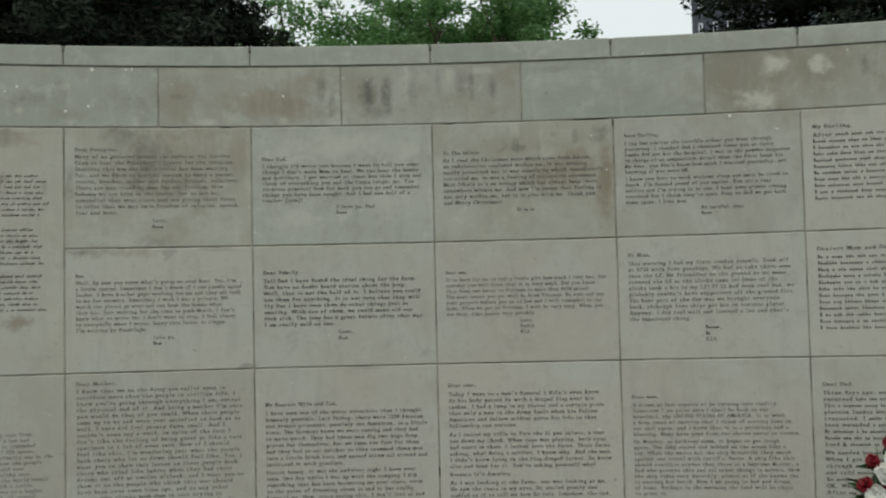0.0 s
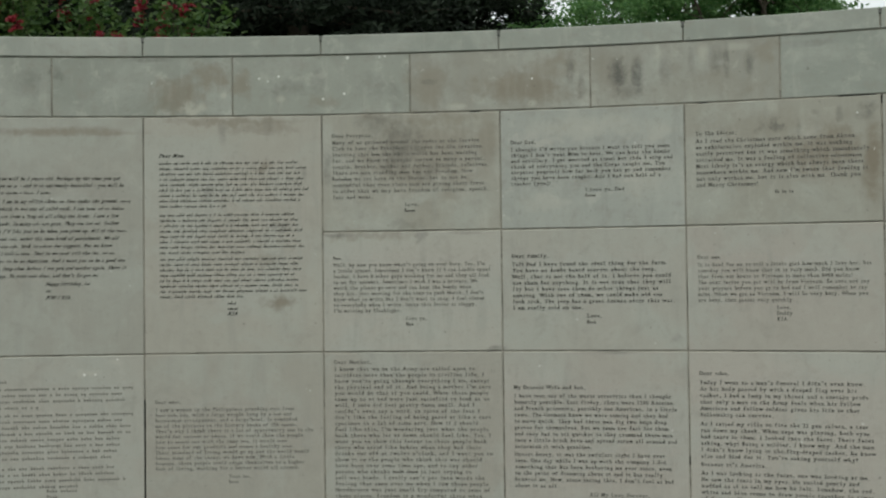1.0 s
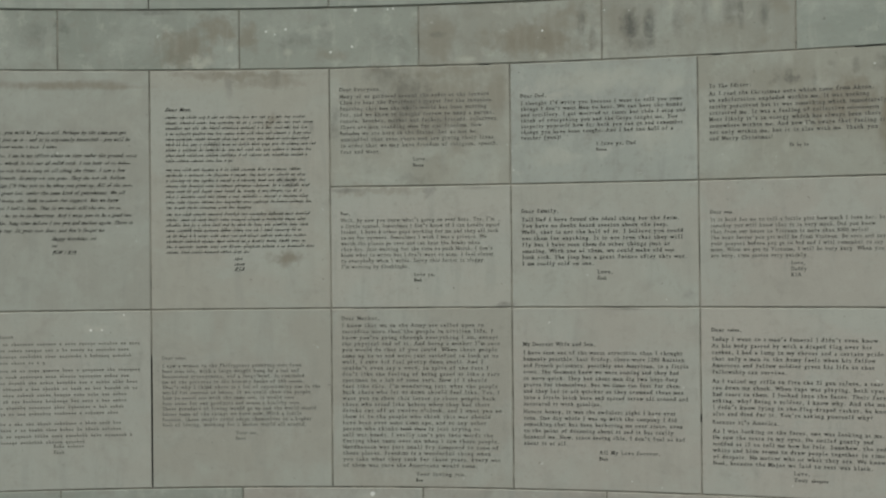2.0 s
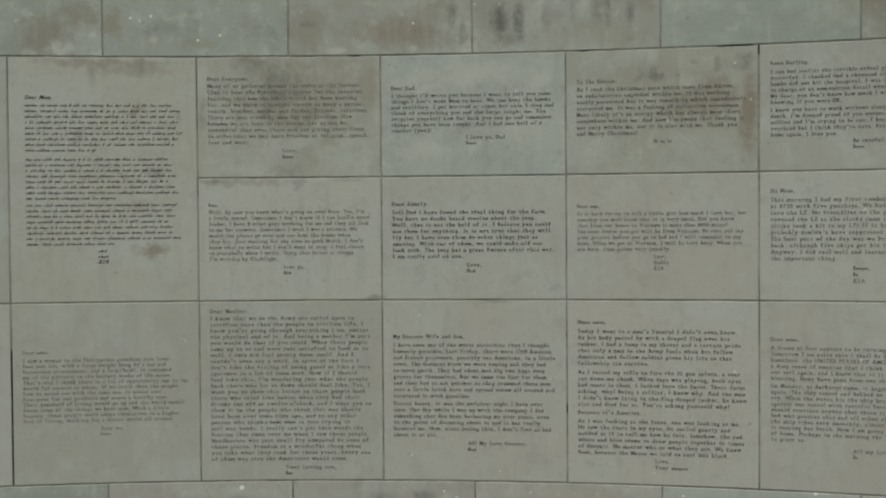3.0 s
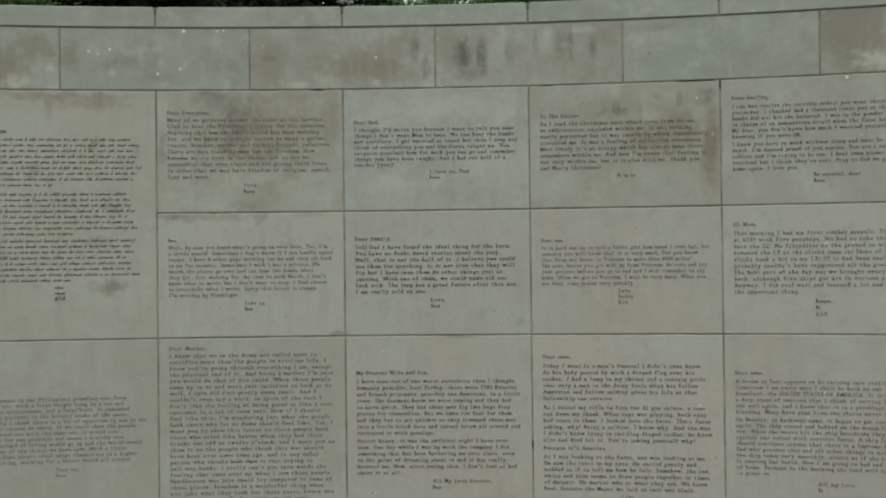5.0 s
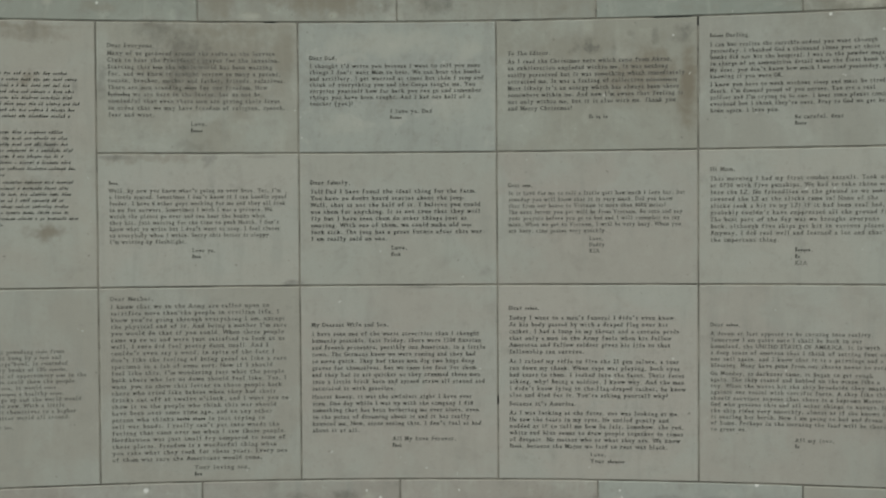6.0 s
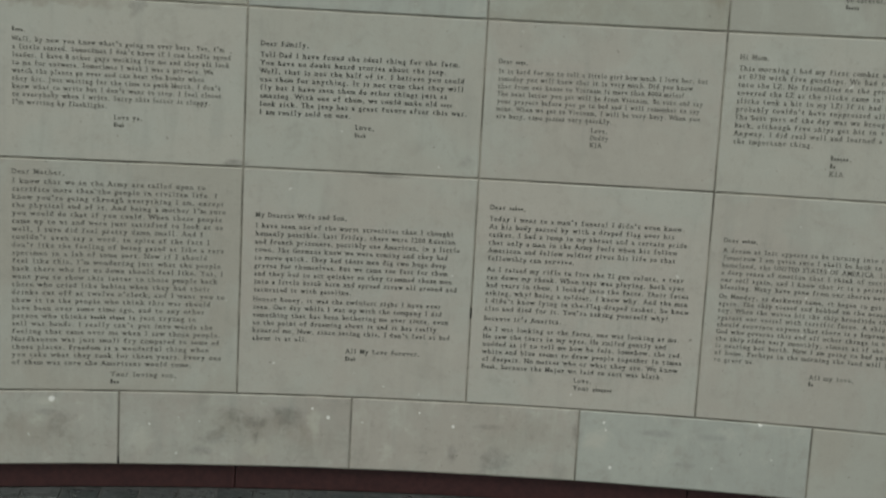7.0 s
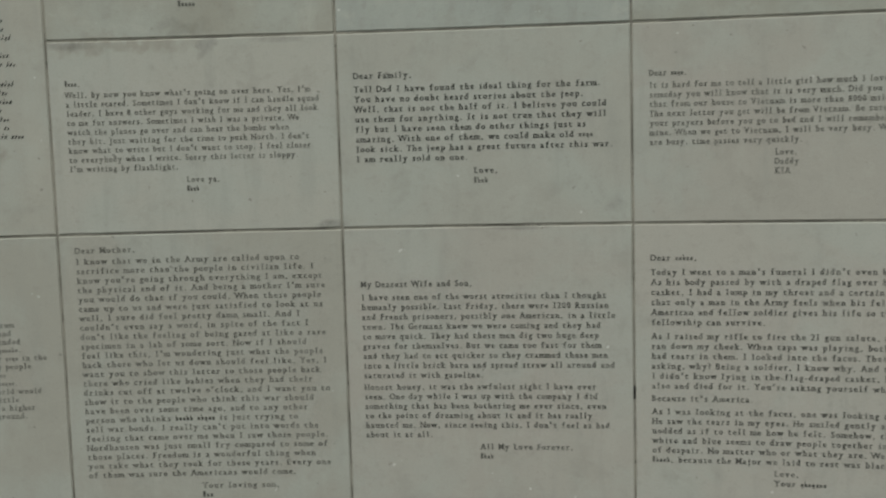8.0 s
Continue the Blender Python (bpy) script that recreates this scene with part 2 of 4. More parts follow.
def limestone(name, tone_a, tone_b, mottle):
    b = Nodes(name)
    pos, x, y, z = b.place()
    u = b.math("MULTIPLY", b.math("ARCTAN2", x, b.math("ADD", y, R)), R)
    p = b.vec(u, z)
    rnd = b.random()
    shift = b.math("MULTIPLY", rnd, 37.0)
    ps = b.vec(u, z, shift)          # every stone has its own figure
    big = b.noise(ps, 2.6, 5, 0.62, 0.5)
    mid = b.noise(ps, 9.0, 6, 0.65, 0.3)
    small = b.noise(ps, 34.0, 5, 0.65)
    fine = b.noise(p, 170.0, 3, 0.7)
    col = b.mix(b.ramp(rnd, 0.0, 1.0), (*tone_a, 1), (*tone_b, 1))
    col = b.mix(b.ramp(big, 0.42, 0.66, 0, 0.6), col, (0.39, 0.405, 0.36, 1))
    col = b.mix(b.ramp(mid, 0.50, 0.72, 0, 0.25 + mottle), col, (0.27, 0.262, 0.222, 1))
    col = b.mix(b.ramp(mid, 0.46, 0.30, 0, 0.15 + mottle), col, (0.47, 0.465, 0.41, 1))
    col = b.mix(b.ramp(small, 0.54, 0.72, 0, 0.18 + 0.5 * mottle), col, (0.24, 0.232, 0.20, 1))
    col = b.mix(b.ramp(fine, 0.45, 0.8, 0, 0.3), col, (0.25, 0.245, 0.21, 1))
    run = b.noise(b.vec(b.math("MULTIPLY", u, 16.0), b.math("MULTIPLY", z, 2.2), shift), 1.0, 5, 0.6)   # rain runs
    col = b.mix(b.ramp(run, 0.52, 0.70, 0, 0.22 + 0.5 * mottle), col, (0.285, 0.292, 0.258, 1))
    col = b.mix(b.ramp(run, 0.44, 0.30, 0, 0.16 + 0.4 * mottle), col, (0.43, 0.428, 0.375, 1))
    marks = b.n.new("ShaderNodeGroup")
    marks.node_tree = STAIN_GROUP
    for name, tint in (("iron", (0.225, 0.198, 0.150, 1)), ("lime", (0.45, 0.442, 0.38, 1)), ("algae", (0.105, 0.104, 0.094, 1)), ("splash", (0.78, 0.78, 0.74, 1))):
        col = b.mix(marks.outputs[name], col, tint)
    # small white flecks and dark pits
    fleck = b.ramp(b.noise(ps, 26.0, 2, 0.5), 0.765 - 0.05 * mottle, 0.785 - 0.05 * mottle, 0, 0.45)
    col = b.mix(fleck, col, (0.72, 0.72, 0.68, 1))
    pit = b.ramp(b.noise(p, 38.0, 2, 0.5), 0.72, 0.77, 0, 0.45)
    col = b.mix(pit, col, (0.12, 0.11, 0.095, 1))
    b.l.new(col, b.bsdf.inputs["Base Color"])
    b.bsdf.inputs["Roughness"].default_value = 0.85
    b.bsdf.inputs["Specular IOR Level"].default_value = 0.2
    b.bump(b.math("ADD", b.math("MULTIPLY", fine, 0.5), b.math("ADD", mid, b.math("MULTIPLY", small, 0.5))), 0.3, 0.004)
    return b.m


def simple(name, a, c, scale, rough, bump=0.15, spec=0.3, metal=0.0):
    """A mottled plain surface between two colours."""
    b = Nodes(name)
    pos = b.place()[0]
    n1, n2 = b.noise(pos, scale, 5, 0.6), b.noise(pos, scale * 9, 3, 0.6)
    col = b.mix(b.ramp(n1, 0.3, 0.7), (*a, 1), (*c, 1))
    col = b.mix(b.ramp(n2, 0.45, 0.8, 0, 0.4), col, (a[0] * 0.5, a[1] * 0.5, a[2] * 0.5, 1))
    b.l.new(col, b.bsdf.inputs["Base Color"])
    b.bsdf.inputs["Roughness"].default_value = rough
    b.bsdf.inputs["Specular IOR Level"].default_value = spec
    b.bsdf.inputs["Metallic"].default_value = metal
    b.bump(n2, bump, 0.004)
    return b.m


def leafy(name, dark, light, through_light=0.35, rough=0.5):
    """Leaves: each with its own tone, letting some light through."""
    b = Nodes(name)
    g = b.n.new("ShaderNodeNewGeometry")
    col = b.mix(g.outputs["Random Per Island"], (*dark, 1), (*light, 1))
    b.l.new(col, b.bsdf.inputs["Base Color"])
    b.bsdf.inputs["Roughness"].default_value = rough
    b.bsdf.inputs["Specular IOR Level"].default_value = 0.3
    t = b.n.new("ShaderNodeBsdfTranslucent")
    b.l.new(col, t.inputs[0])
    m = b.n.new("ShaderNodeMixShader")
    m.inputs[0].default_value = through_light
    b.l.new(b.bsdf.outputs[0], m.inputs[1])
    b.l.new(t.outputs[0], m.inputs[2])
    b.l.new(m.outputs[0], b.n["Material Output"].inputs[0])
    return b.m


def paving_stone():
    b = Nodes("wet_dark_granite")
    pos = b.place()[0]
    rnd = b.random()
    isle = b.n.new("ShaderNodeNewGeometry").outputs["Random Per Island"]
    each = b.math("FRACT", b.math("ADD", rnd, isle))
    col = b.mix(b.ramp(each, 0.1, 0.9), (0.030, 0.036, 0.036, 1), (0.056, 0.061, 0.060, 1))
    col = b.mix(b.ramp(b.noise(pos, 8.0, 6, 0.7, 0.6), 0.42, 0.64, 0, 0.8), col, (0.026, 0.036, 0.034, 1))
    dirt = b.noise(pos, 30.0, 5, 0.7, 0.8)
    col = b.mix(b.ramp(dirt, 0.54, 0.70, 0, 0.75), col, (0.10, 0.108, 0.104, 1))
    col = b.mix(b.ramp(b.noise(pos, 60.0, 4, 0.6, 1.5), 0.66, 0.72, 0, 0.7), col, (0.22, 0.22, 0.21, 1))
    grain = b.noise(pos, 260.0, 2, 0.7)
    col = b.mix(b.ramp(grain, 0.5, 0.75, 0, 0.35), col, (0.13, 0.13, 0.13, 1))
    b.l.new(col, b.bsdf.inputs["Base Color"])
    b.l.new(b.ramp(b.noise(pos, 9.0, 5, 0.65), 0.35, 0.65, 0.22, 0.7), b.bsdf.inputs["Roughness"])
    b.bump(b.math("ADD", grain, b.math("MULTIPLY", dirt, 2.0)), 0.35, 0.004)
    return b.m


STONE = limestone("grey_limestone", (0.335, 0.332, 0.288), (0.405, 0.395, 0.345), 0.05)
BEIGE = limestone("beige_limestone", (0.350, 0.339, 0.291), (0.385, 0.372, 0.320), 0.0)
BLUISH = limestone("blue_grey_limestone", (0.346, 0.361, 0.325), (0.374, 0.387, 0.350), 0.26)
WEATHERED = limestone("weathered_limestone", (0.266, 0.283, 0.244), (0.314, 0.329, 0.285), 0.36)
MOTTLED = limestone("mottled_limestone", (0.328, 0.308, 0.270), (0.368, 0.346, 0.302), 0.38)
ROSY = limestone("rosy_limestone", (0.367, 0.349, 0.304), (0.403, 0.384, 0.336), 0.02)
WARM = limestone("warm_weathered_limestone", (0.292, 0.290, 0.247), (0.314, 0.310, 0.265), 0.32)
DUN = limestone("dun_limestone", (0.228, 0.221, 0.182), (0.242, 0.234, 0.193), 0.25)
TAN = limestone("tan_limestone", (0.326, 0.320, 0.270), (0.346, 0.338, 0.286), 0.15)
COPING = limestone("coping_limestone", (0.276, 0.297, 0.259), (0.302, 0.321, 0.281), 0.24)
SEALANT = simple("dark_grey_sealant", (0.085, 0.088, 0.078), (0.13, 0.132, 0.118), 60, 0.7)
OPEN_JOINT = simple("black_open_joint", (0.008, 0.008, 0.008), (0.014, 0.013, 0.012), 20, 0.95)


def letter_paint(name, dark, bare, loss):
    """Dark paint in cut letters, washed out in patches; loss says how much of it has gone."""
    b = Nodes(name)
    pos = b.place()[0]
    col = b.mix(b.ramp(b.noise(pos, 150.0, 3, 0.6), 0.3, 0.75), (*dark, 1), (dark[0] * 1.7, dark[1] * 1.7, dark[2] * 1.65, 1))
    patch = b.math("ADD", b.math("MULTIPLY", b.noise(pos, 11.0, 5, 0.65), 0.6), b.math("MULTIPLY", b.noise(pos, 70.0, 3, 0.6), 0.4))
    col = b.mix(b.ramp(patch, 0.60 - 0.28 * loss, 0.74 - 0.18 * loss, 0.25 * loss, 0.45 + 0.35 * loss), col, (*bare, 1))
    b.l.new(col, b.bsdf.inputs["Base Color"])
    b.bsdf.inputs["Roughness"].default_value = 0.85
    b.bsdf.inputs["Specular IOR Level"].default_value = 0.2
    return b.m


BARE = (0.25, 0.245, 0.212)
LETTERING = letter_paint("dark_grey_letter_paint", (0.066, 0.065, 0.060), BARE, 0.48)
STRONG = letter_paint("black_letter_paint", (0.050, 0.050, 0.047), BARE, 0.32)
WORN = letter_paint("worn_grey_letter_paint", (0.080, 0.078, 0.070), BARE, 0.70)
FADED = letter_paint("faded_grey_letter_paint", (0.092, 0.089, 0.080), BARE, 0.85)
BAR_PAINT = letter_paint("grey_letter_wash", (0.062, 0.061, 0.055), BARE, 0.45)
SCRIPT_PAINT = letter_paint("dark_script_wash", (0.028, 0.028, 0.026), BARE, 0.15)
FADED_BAR = letter_paint("faded_letter_wash", (0.12, 0.116, 0.103), BARE, 0.85)


def mortar():
    """Weathered bedding: pale in places, sunk and dark in others."""
    b = Nodes("grey_mortar")
    pos = b.place()[0]
    col = b.mix(b.ramp(b.noise(pos, 5.0, 4, 0.6), 0.36, 0.62), (0.12, 0.113, 0.092, 1), (0.255, 0.238, 0.196, 1))
    col = b.mix(b.ramp(b.noise(pos, 40.0, 4, 0.65), 0.55, 0.70, 0, 0.75), col, (0.055, 0.052, 0.044, 1))
    b.l.new(col, b.bsdf.inputs["Base Color"])
    b.bsdf.inputs["Roughness"].default_value = 0.95
    b.bump(b.noise(pos, 120.0, 3, 0.6), 0.5, 0.003)
    return b.m


MORTAR = mortar()
RED_GRANITE = simple("dark_red_granite", (0.032, 0.013, 0.013), (0.050, 0.020, 0.019), 40, 0.5)
PAVING = paving_stone()
GROUT = simple("grey_grout", (0.035, 0.037, 0.035), (0.085, 0.087, 0.082), 14, 0.85)
TURF = simple("grass_and_soil", (0.035, 0.06, 0.02), (0.06, 0.09, 0.03), 3, 0.9, 0.4)
BARK = simple("grey_brown_bark", (0.07, 0.055, 0.042), (0.11, 0.09, 0.07), 8, 0.9, 0.6)
LOCUST_LEAF = leafy("fresh_green_leaf", (0.06, 0.15, 0.045), (0.16, 0.29, 0.10), 0.55)
YEW_LEAF = leafy("dark_conifer_needle", (0.006, 0.012, 0.006), (0.016, 0.028, 0.013), 0.05, 0.8)
SHRUB_LEAF = leafy("bright_shrub_leaf", (0.035, 0.085, 0.02), (0.11, 0.18, 0.05), 0.35)
RED_PETAL = leafy("deep_red_petal", (0.12, 0.006, 0.012), (0.23, 0.012, 0.02), 0.2)
WHITE_PETAL = leafy("white_petal", (0.70, 0.70, 0.64), (0.82, 0.82, 0.78), 0.3)
WREATH_LEAF = leafy("glossy_dark_leaf", (0.02, 0.045, 0.018), (0.04, 0.075, 0.03), 0.15, 0.3)
STEEL = simple("dull_green_wire", (0.03, 0.05, 0.03), (0.05, 0.07, 0.05), 20, 0.5, 0.05)
SLATE = simple("slate_grey_cladding", (0.055, 0.065, 0.085), (0.075, 0.085, 0.105), 0.5, 0.6, 0.0)
PALE_FRAME = simple("pale_window_frame", (0.62, 0.66, 0.72), (0.72, 0.75, 0.80), 1.0, 0.4, 0.0)
PANE = simple("dark_window_glass", (0.03, 0.035, 0.045), (0.05, 0.055, 0.065), 0.3, 0.08, 0.0, 0.6)


# ---- mesh helpers ----
def mesh_of(name, verts, faces, mat, smooth=False):
    me = bpy.data.meshes.new(name)
    me.from_pydata([tuple(v) for v in verts], [], [tuple(f) for f in faces])
    me.materials.append(mat)
    if smooth:
        me.polygons.foreach_set("use_smooth", [True] * len(me.polygons))
    me.update()
    return me


def child(name, me, parent, m=None, label=""):
    ob = new(name, me)
    ob.parent = parent
    if m is not None:
        ob.matrix_basis = m
    return tagged(ob, label)


def curved_block(name, width, z0, z1, front, back, mat, chamfer=0.004, segments=8, cuts=()):
    """A stone whose face follows the wall's curve, centred on u = 0, with eased edges."""
    c = chamfer
    us = [-width / 2, -width / 2 + c]
    us += [-width / 2 + c + (width - 2 * c) * i / segments for i in range(1, segments)]
    us += [width / 2 - c, width / 2]
    us = sorted(us + [s * (width / 2 - e) for e in cuts for s in (-1, 1)])
    verts, faces = [], []
    for i, u in enumerate(us):
        f = front - c if i in (0, len(us) - 1) else front
        for z, d in ((z0, back), (z0, front - c), (z0 + c, f), (z1 - c, f), (z1, front - c), (z1, back)):
            verts.append(arc(u, z, d))
    n = len(us)
    for i in range(n - 1):
        for j in range(6):
            a, b = i * 6 + j, i * 6 + (j + 1) % 6
            faces.append((a, a + 6, b + 6, b))
    faces.append(tuple(range(6)))
    faces.append(tuple(reversed(range((n - 1) * 6, n * 6))))
    me = mesh_of(name, verts, faces, mat)
    bm = bmesh.new()
    bm.from_mesh(me)
    bmesh.ops.recalc_face_normals(bm, faces=bm.faces)
    bm.to_mesh(me)
    bm.free()
    return me


# ---- letters: one outline a character, from the built-in font ----
CHARS = "ABCDEFGHIJKLMNOPQRSTUVWXYZabcdefghijklmnopqrstuvwxyz0123456789.,'?!-:()&/"


def with_serifs(v, f):
    """Small slabs at the flat ends of the upright strokes, as cut letters have."""
    used = {}
    for q in f:
        for a, b in zip(q, q[1:] + q[:1]):
            key = (min(a, b), max(a, b))
            used[key] = used.get(key, 0) + 1
    v, f, feet = [tuple(p) for p in v], list(f), []
    for (a, b), n in used.items():
        wide = abs(v[a][0] - v[b][0])
        if n == 1 and abs(v[a][1] - v[b][1]) < 0.012 and 0.04 < wide < 0.17:
            feet.append(((v[a][0] + v[b][0]) / 2, v[a][1], wide))
    low, high = min(p[1] for p in v), max(p[1] for p in v)
    for x, y, wide in feet:
        if y - low > 0.03 and y < 0.40:
            continue
        h = wide / 2 + 0.10
        y0, y1 = (y, y + 0.055) if y - low < 0.03 else (y - 0.055, y)
        n = len(v)
        v += [(x - h, y0), (x + h, y0), (x + h, y1), (x - h, y1)]
        f.append((n, n + 1, n + 2, n + 3))
    return np.array(v), f


def glyph_table():
    made = {}
    for ch in CHARS:
        cu = bpy.data.curves.new("glyph", "FONT")
        cu.body, cu.size, cu.resolution_u, cu.offset = ch, 1.0, 2, 0.002
        made[ch] = new("glyph", cu)
    bpy.context.view_layer.update()
    deps = bpy.context.evaluated_depsgraph_get()
    table = {}
    for ch, ob in made.items():
        me = ob.evaluated_get(deps).to_mesh()
        v = np.array([x.co[:2] for x in me.vertices], dtype=float).reshape(-1, 2)
        f = [tuple(p.vertices) for p in me.polygons]
        v, f = with_serifs(v, f)
        x0, x1 = v[:, 0].min(), v[:, 0].max()
        v[:, 0] -= (x0 + x1) / 2
        table[ch] = (v, f, x1 - x0)
        ob.evaluated_get(deps).to_mesh_clear()
    for ob in made.values():
        cu = ob.data
        bpy.data.objects.remove(ob)
        bpy.data.curves.remove(cu)
    return table


GLYPHS = glyph_table()


def line_items(text):
    """Characters and bars of a line, with their places at size 1. '#' marks a piece of a bar."""
    x, out, i = 0.0, [], 0
    while i < len(text):
        ch = text[i]
        if ch == "#":
            shape = (i * i * 7 + i * 5 + len(text) * 13) % 17      # some bars reach above or below the line
            out.append(("#", x + 0.22, 3.5 if i == 0 else 0.5 if shape < 11 else 1.5 if shape < 15 else 2.5))
            x += 0.45
            i += 1
            continue
        if ch == " ":
            x += 0.46
        else:
            wide = 0.5 * (GLYPHS[ch][2] + 0.17) + 0.5 * 0.62
            out.append((ch, x + wide / 2, wide))
            x += wide
        i += 1
    return out, x


HEAVY = 0.028        # half of what an upright gains in width


def inscription(lines, size, stretch, slant=0.0):
    """Mesh data of lines (text, u, z of the line's middle), u from the stone's middle, lying on the curve."""
    verts, faces, bar_faces = [], [], []
    for text, u0, zc in lines:
        base = zc - 0.27 * size
        for ch, x, wide in line_items(text)[0]:
            n = len(verts)
            if ch == "#":
                boxes = [(-0.15, 0.15, 0.03, 0.70 if wide > 3 else 0.40)]
                if 1 < wide < 3:
                    boxes.append((-0.15, -0.04, 0.40, 0.68) if wide < 2 else (0.02, 0.13, -0.18, 0.03))
                if slant:
                    boxes = [(-0.16, 0.02 + 0.10 * (x * 5.7 % 1.0), 0.02, 0.29 + 0.18 * (x * 7.3 % 1.0))] + [(a, c - 0.02, e, h) for a, c, e, h in boxes[1:]]
                for level, (a, c, e, h) in enumerate(boxes):
                    n = len(verts)
                    for xx, hh in ((x + a, e), (x + c, e), (x + c, h), (x + a, h)):
                        verts.append(arc(u0 + (xx + slant * hh) * size * stretch, base + hh * size, 0.0012 + 0.0002 * level))
                    bar_faces.append((n, n + 1, n + 2, n + 3))
            else:
                v, f, _ = GLYPHS[ch]
                # two strokes of the cutter side by side make the uprights heavy
                for side, proud in ((-HEAVY, 0.0012), (HEAVY, 0.0015)):
                    n = len(verts)
                    for gx, gy in v:
                        verts.append(arc(u0 + (x + gx + side + slant * gy) * size * stretch, base + gy * size, proud))
                    faces += [tuple(n + i for i in q) for q in f]
    return verts, faces, bar_faces


def bars(rnd, count, chars):
    """An illegible line: bars as long as its words."""
    words, used = [], 0
    while used < chars - 2:
        k = min(rnd.choice((1, 2, 3, 3, 4, 4, 5, 6, 7, 8)), chars - used)
        words.append("#" * k)
        used += k + 1
    return " ".join(words)

LETTERS = {}


def letter(col, row, greeting, top, parts, sign=(), sign_z=0.0, left=0.052, right=0.857, size=0.0275, faded=False, worn=False, strong=False, slant=0.0):
    """One engraved letter. parts: (height of the first line's middle, line pitch, lines)."""
    lines = [(greeting, left - W / 2, top)]
    for z, pitch, body in parts:
        lines += [(text, left - W / 2, z - i * pitch) for i, text in enumerate(body)]
    longest = max(line_items(t)[1] for t, _, _ in lines)
    stretch = (right - left) / (longest * size)
    pitch = parts[0][1] * 0.98
    lines += [(text, 0.422 - W / 2, sign_z - i * pitch) for i, text in enumerate(sign)]
    verts, faces, bar_faces = inscription(lines, size, stretch, slant)
    me = mesh_of("inscription", verts, faces + bar_faces, FADED if faded else WORN if worn else SCRIPT_PAINT if slant else STRONG if strong else LETTERING)
    me.materials.append(FADED_BAR if faded else SCRIPT_PAINT if slant else BAR_PAINT)
    me.polygons.foreach_set("material_index", [0] * len(faces) + [1] * len(bar_faces))
    LETTERS[(col, row)] = (me, faded)


def illegible(seed, count, chars, last):
    rnd = random.Random(seed)
    return [bars(rnd, 0, rnd.randint(chars - 5, chars) if i < count - 1 else last) for i in range(count)]


letter(0, "high", "Dear Everyone,", 2.392, [(2.357, 0.0311, (
    "Many of us gathered around the radio at the Service",
    "Club to hear the President's prayer for the invasion.",
    "Starting this #### the whole world has been waiting",
    "for, and we know it brought sorrow to many a parent,",
    "cousin, brother, mother and father, friends, relatives.",
    "There are men standing ##### for our freedom. How",
    "######### we are here in the States. Let us not be",
    "unmindful that even there men are giving their lives",
    "in order that we may have freedom of religion, speech,",
    "fear and want."))], ("Love,", "#####"), 2.035, worn=True)
letter(1, "high", "Dear Dad,", 2.337, [(2.300, 0.0287, (
    "I thought I'd write you because I want to tell you some",
    "things I don't want Mom to hear. We can hear the bombs",
    "and artillery. I get worried at times but then I stop and",
    "think of everything you and the Corps taught me. You",
    "surprise yourself how far back you can go and remember",
    "things you have been taught. And I had one hell of a",
    "teacher (you)!"))], ("I love ya, Dad", "#####"), 2.091, size=0.0262)
letter(2, "high", "To The Editor:", 2.350, [(2.313, 0.0308, (
    "As I read the Christmas note which came from Akron,",
    "an exhilaration exploded within me. It was nothing",
    "easily perceived but it was something which immediately",
    "attracted me. It was a feeling of collective #############",
    "Most likely it's an energy which has always been there",
    "somewhere within me. And now I'm aware that feeling is",
    "not only within me, but it is also with me. Thank you",
    "and Merry Christmas!"))], ("## ## ##",), 2.056)
letter(3, "high", "###### Darling,", 2.411, [(2.370, 0.0287, (
    "I can but realize the terrible ordeal you went through",
    "yesterday. I thanked God a thousand times you or those",
    "bombs did not hit the hospital. I was in the powder magazine",
    "in charge of an ammunition detail when the first bomb hit.",
    "My dear, you don't know how much I worried yesterday, not",
    "knowing if you were OK.")), (2.190, 0.0292, (
    "I know you have to work without sleep and must be tired to",
    "death. I'm damned proud of you nurses. You are a real",
    "soldier and I'm trying to be one. I hear some planes coming",
    "overhead but I think they're ours. Pray to God we get back",
    "home again. I love you."))], ("Be careful, dear", "#####"), 2.038, size=0.0262)
letter(0, "mid", "####,", 1.765, [(1.730, 0.0292, (
    "Well, by now you know what's going on over here. Yes, I'm",
    "a little scared. Sometimes I don't know if I can handle squad",
    "leader. I have 8 other guys working for me and they all look",
    "to me for answers. Sometimes I wish I was a private. We",
    "watch the planes go over and can hear the bombs when",
    "they hit. Just waiting for the time to push North. I don't",
    "know what to write but I don't want to stop. I feel closer",
    "to everybody when I write. Sorry this letter is sloppy.",
    "I'm writing by flashlight."))], ("Love ya,", "####"), 1.455, size=0.0262, worn=True)
letter(1, "mid", "Dear Family,", 1.764, [(1.722, 0.0312, (
    "Tell Dad I have found the ideal thing for the farm.",
    "You have no doubt heard stories about the jeep.",
    "Well, that is not the half of it. I believe you could",
    "use them for anything. It is not true that they will",
    "fly but I have seen them do other things just as",
    "amazing. With one of them, we could make old ####",
    "look sick. The jeep has a great future after this war.",
    "I am really sold on one."))], ("Love,", "####"), 1.461, strong=True)
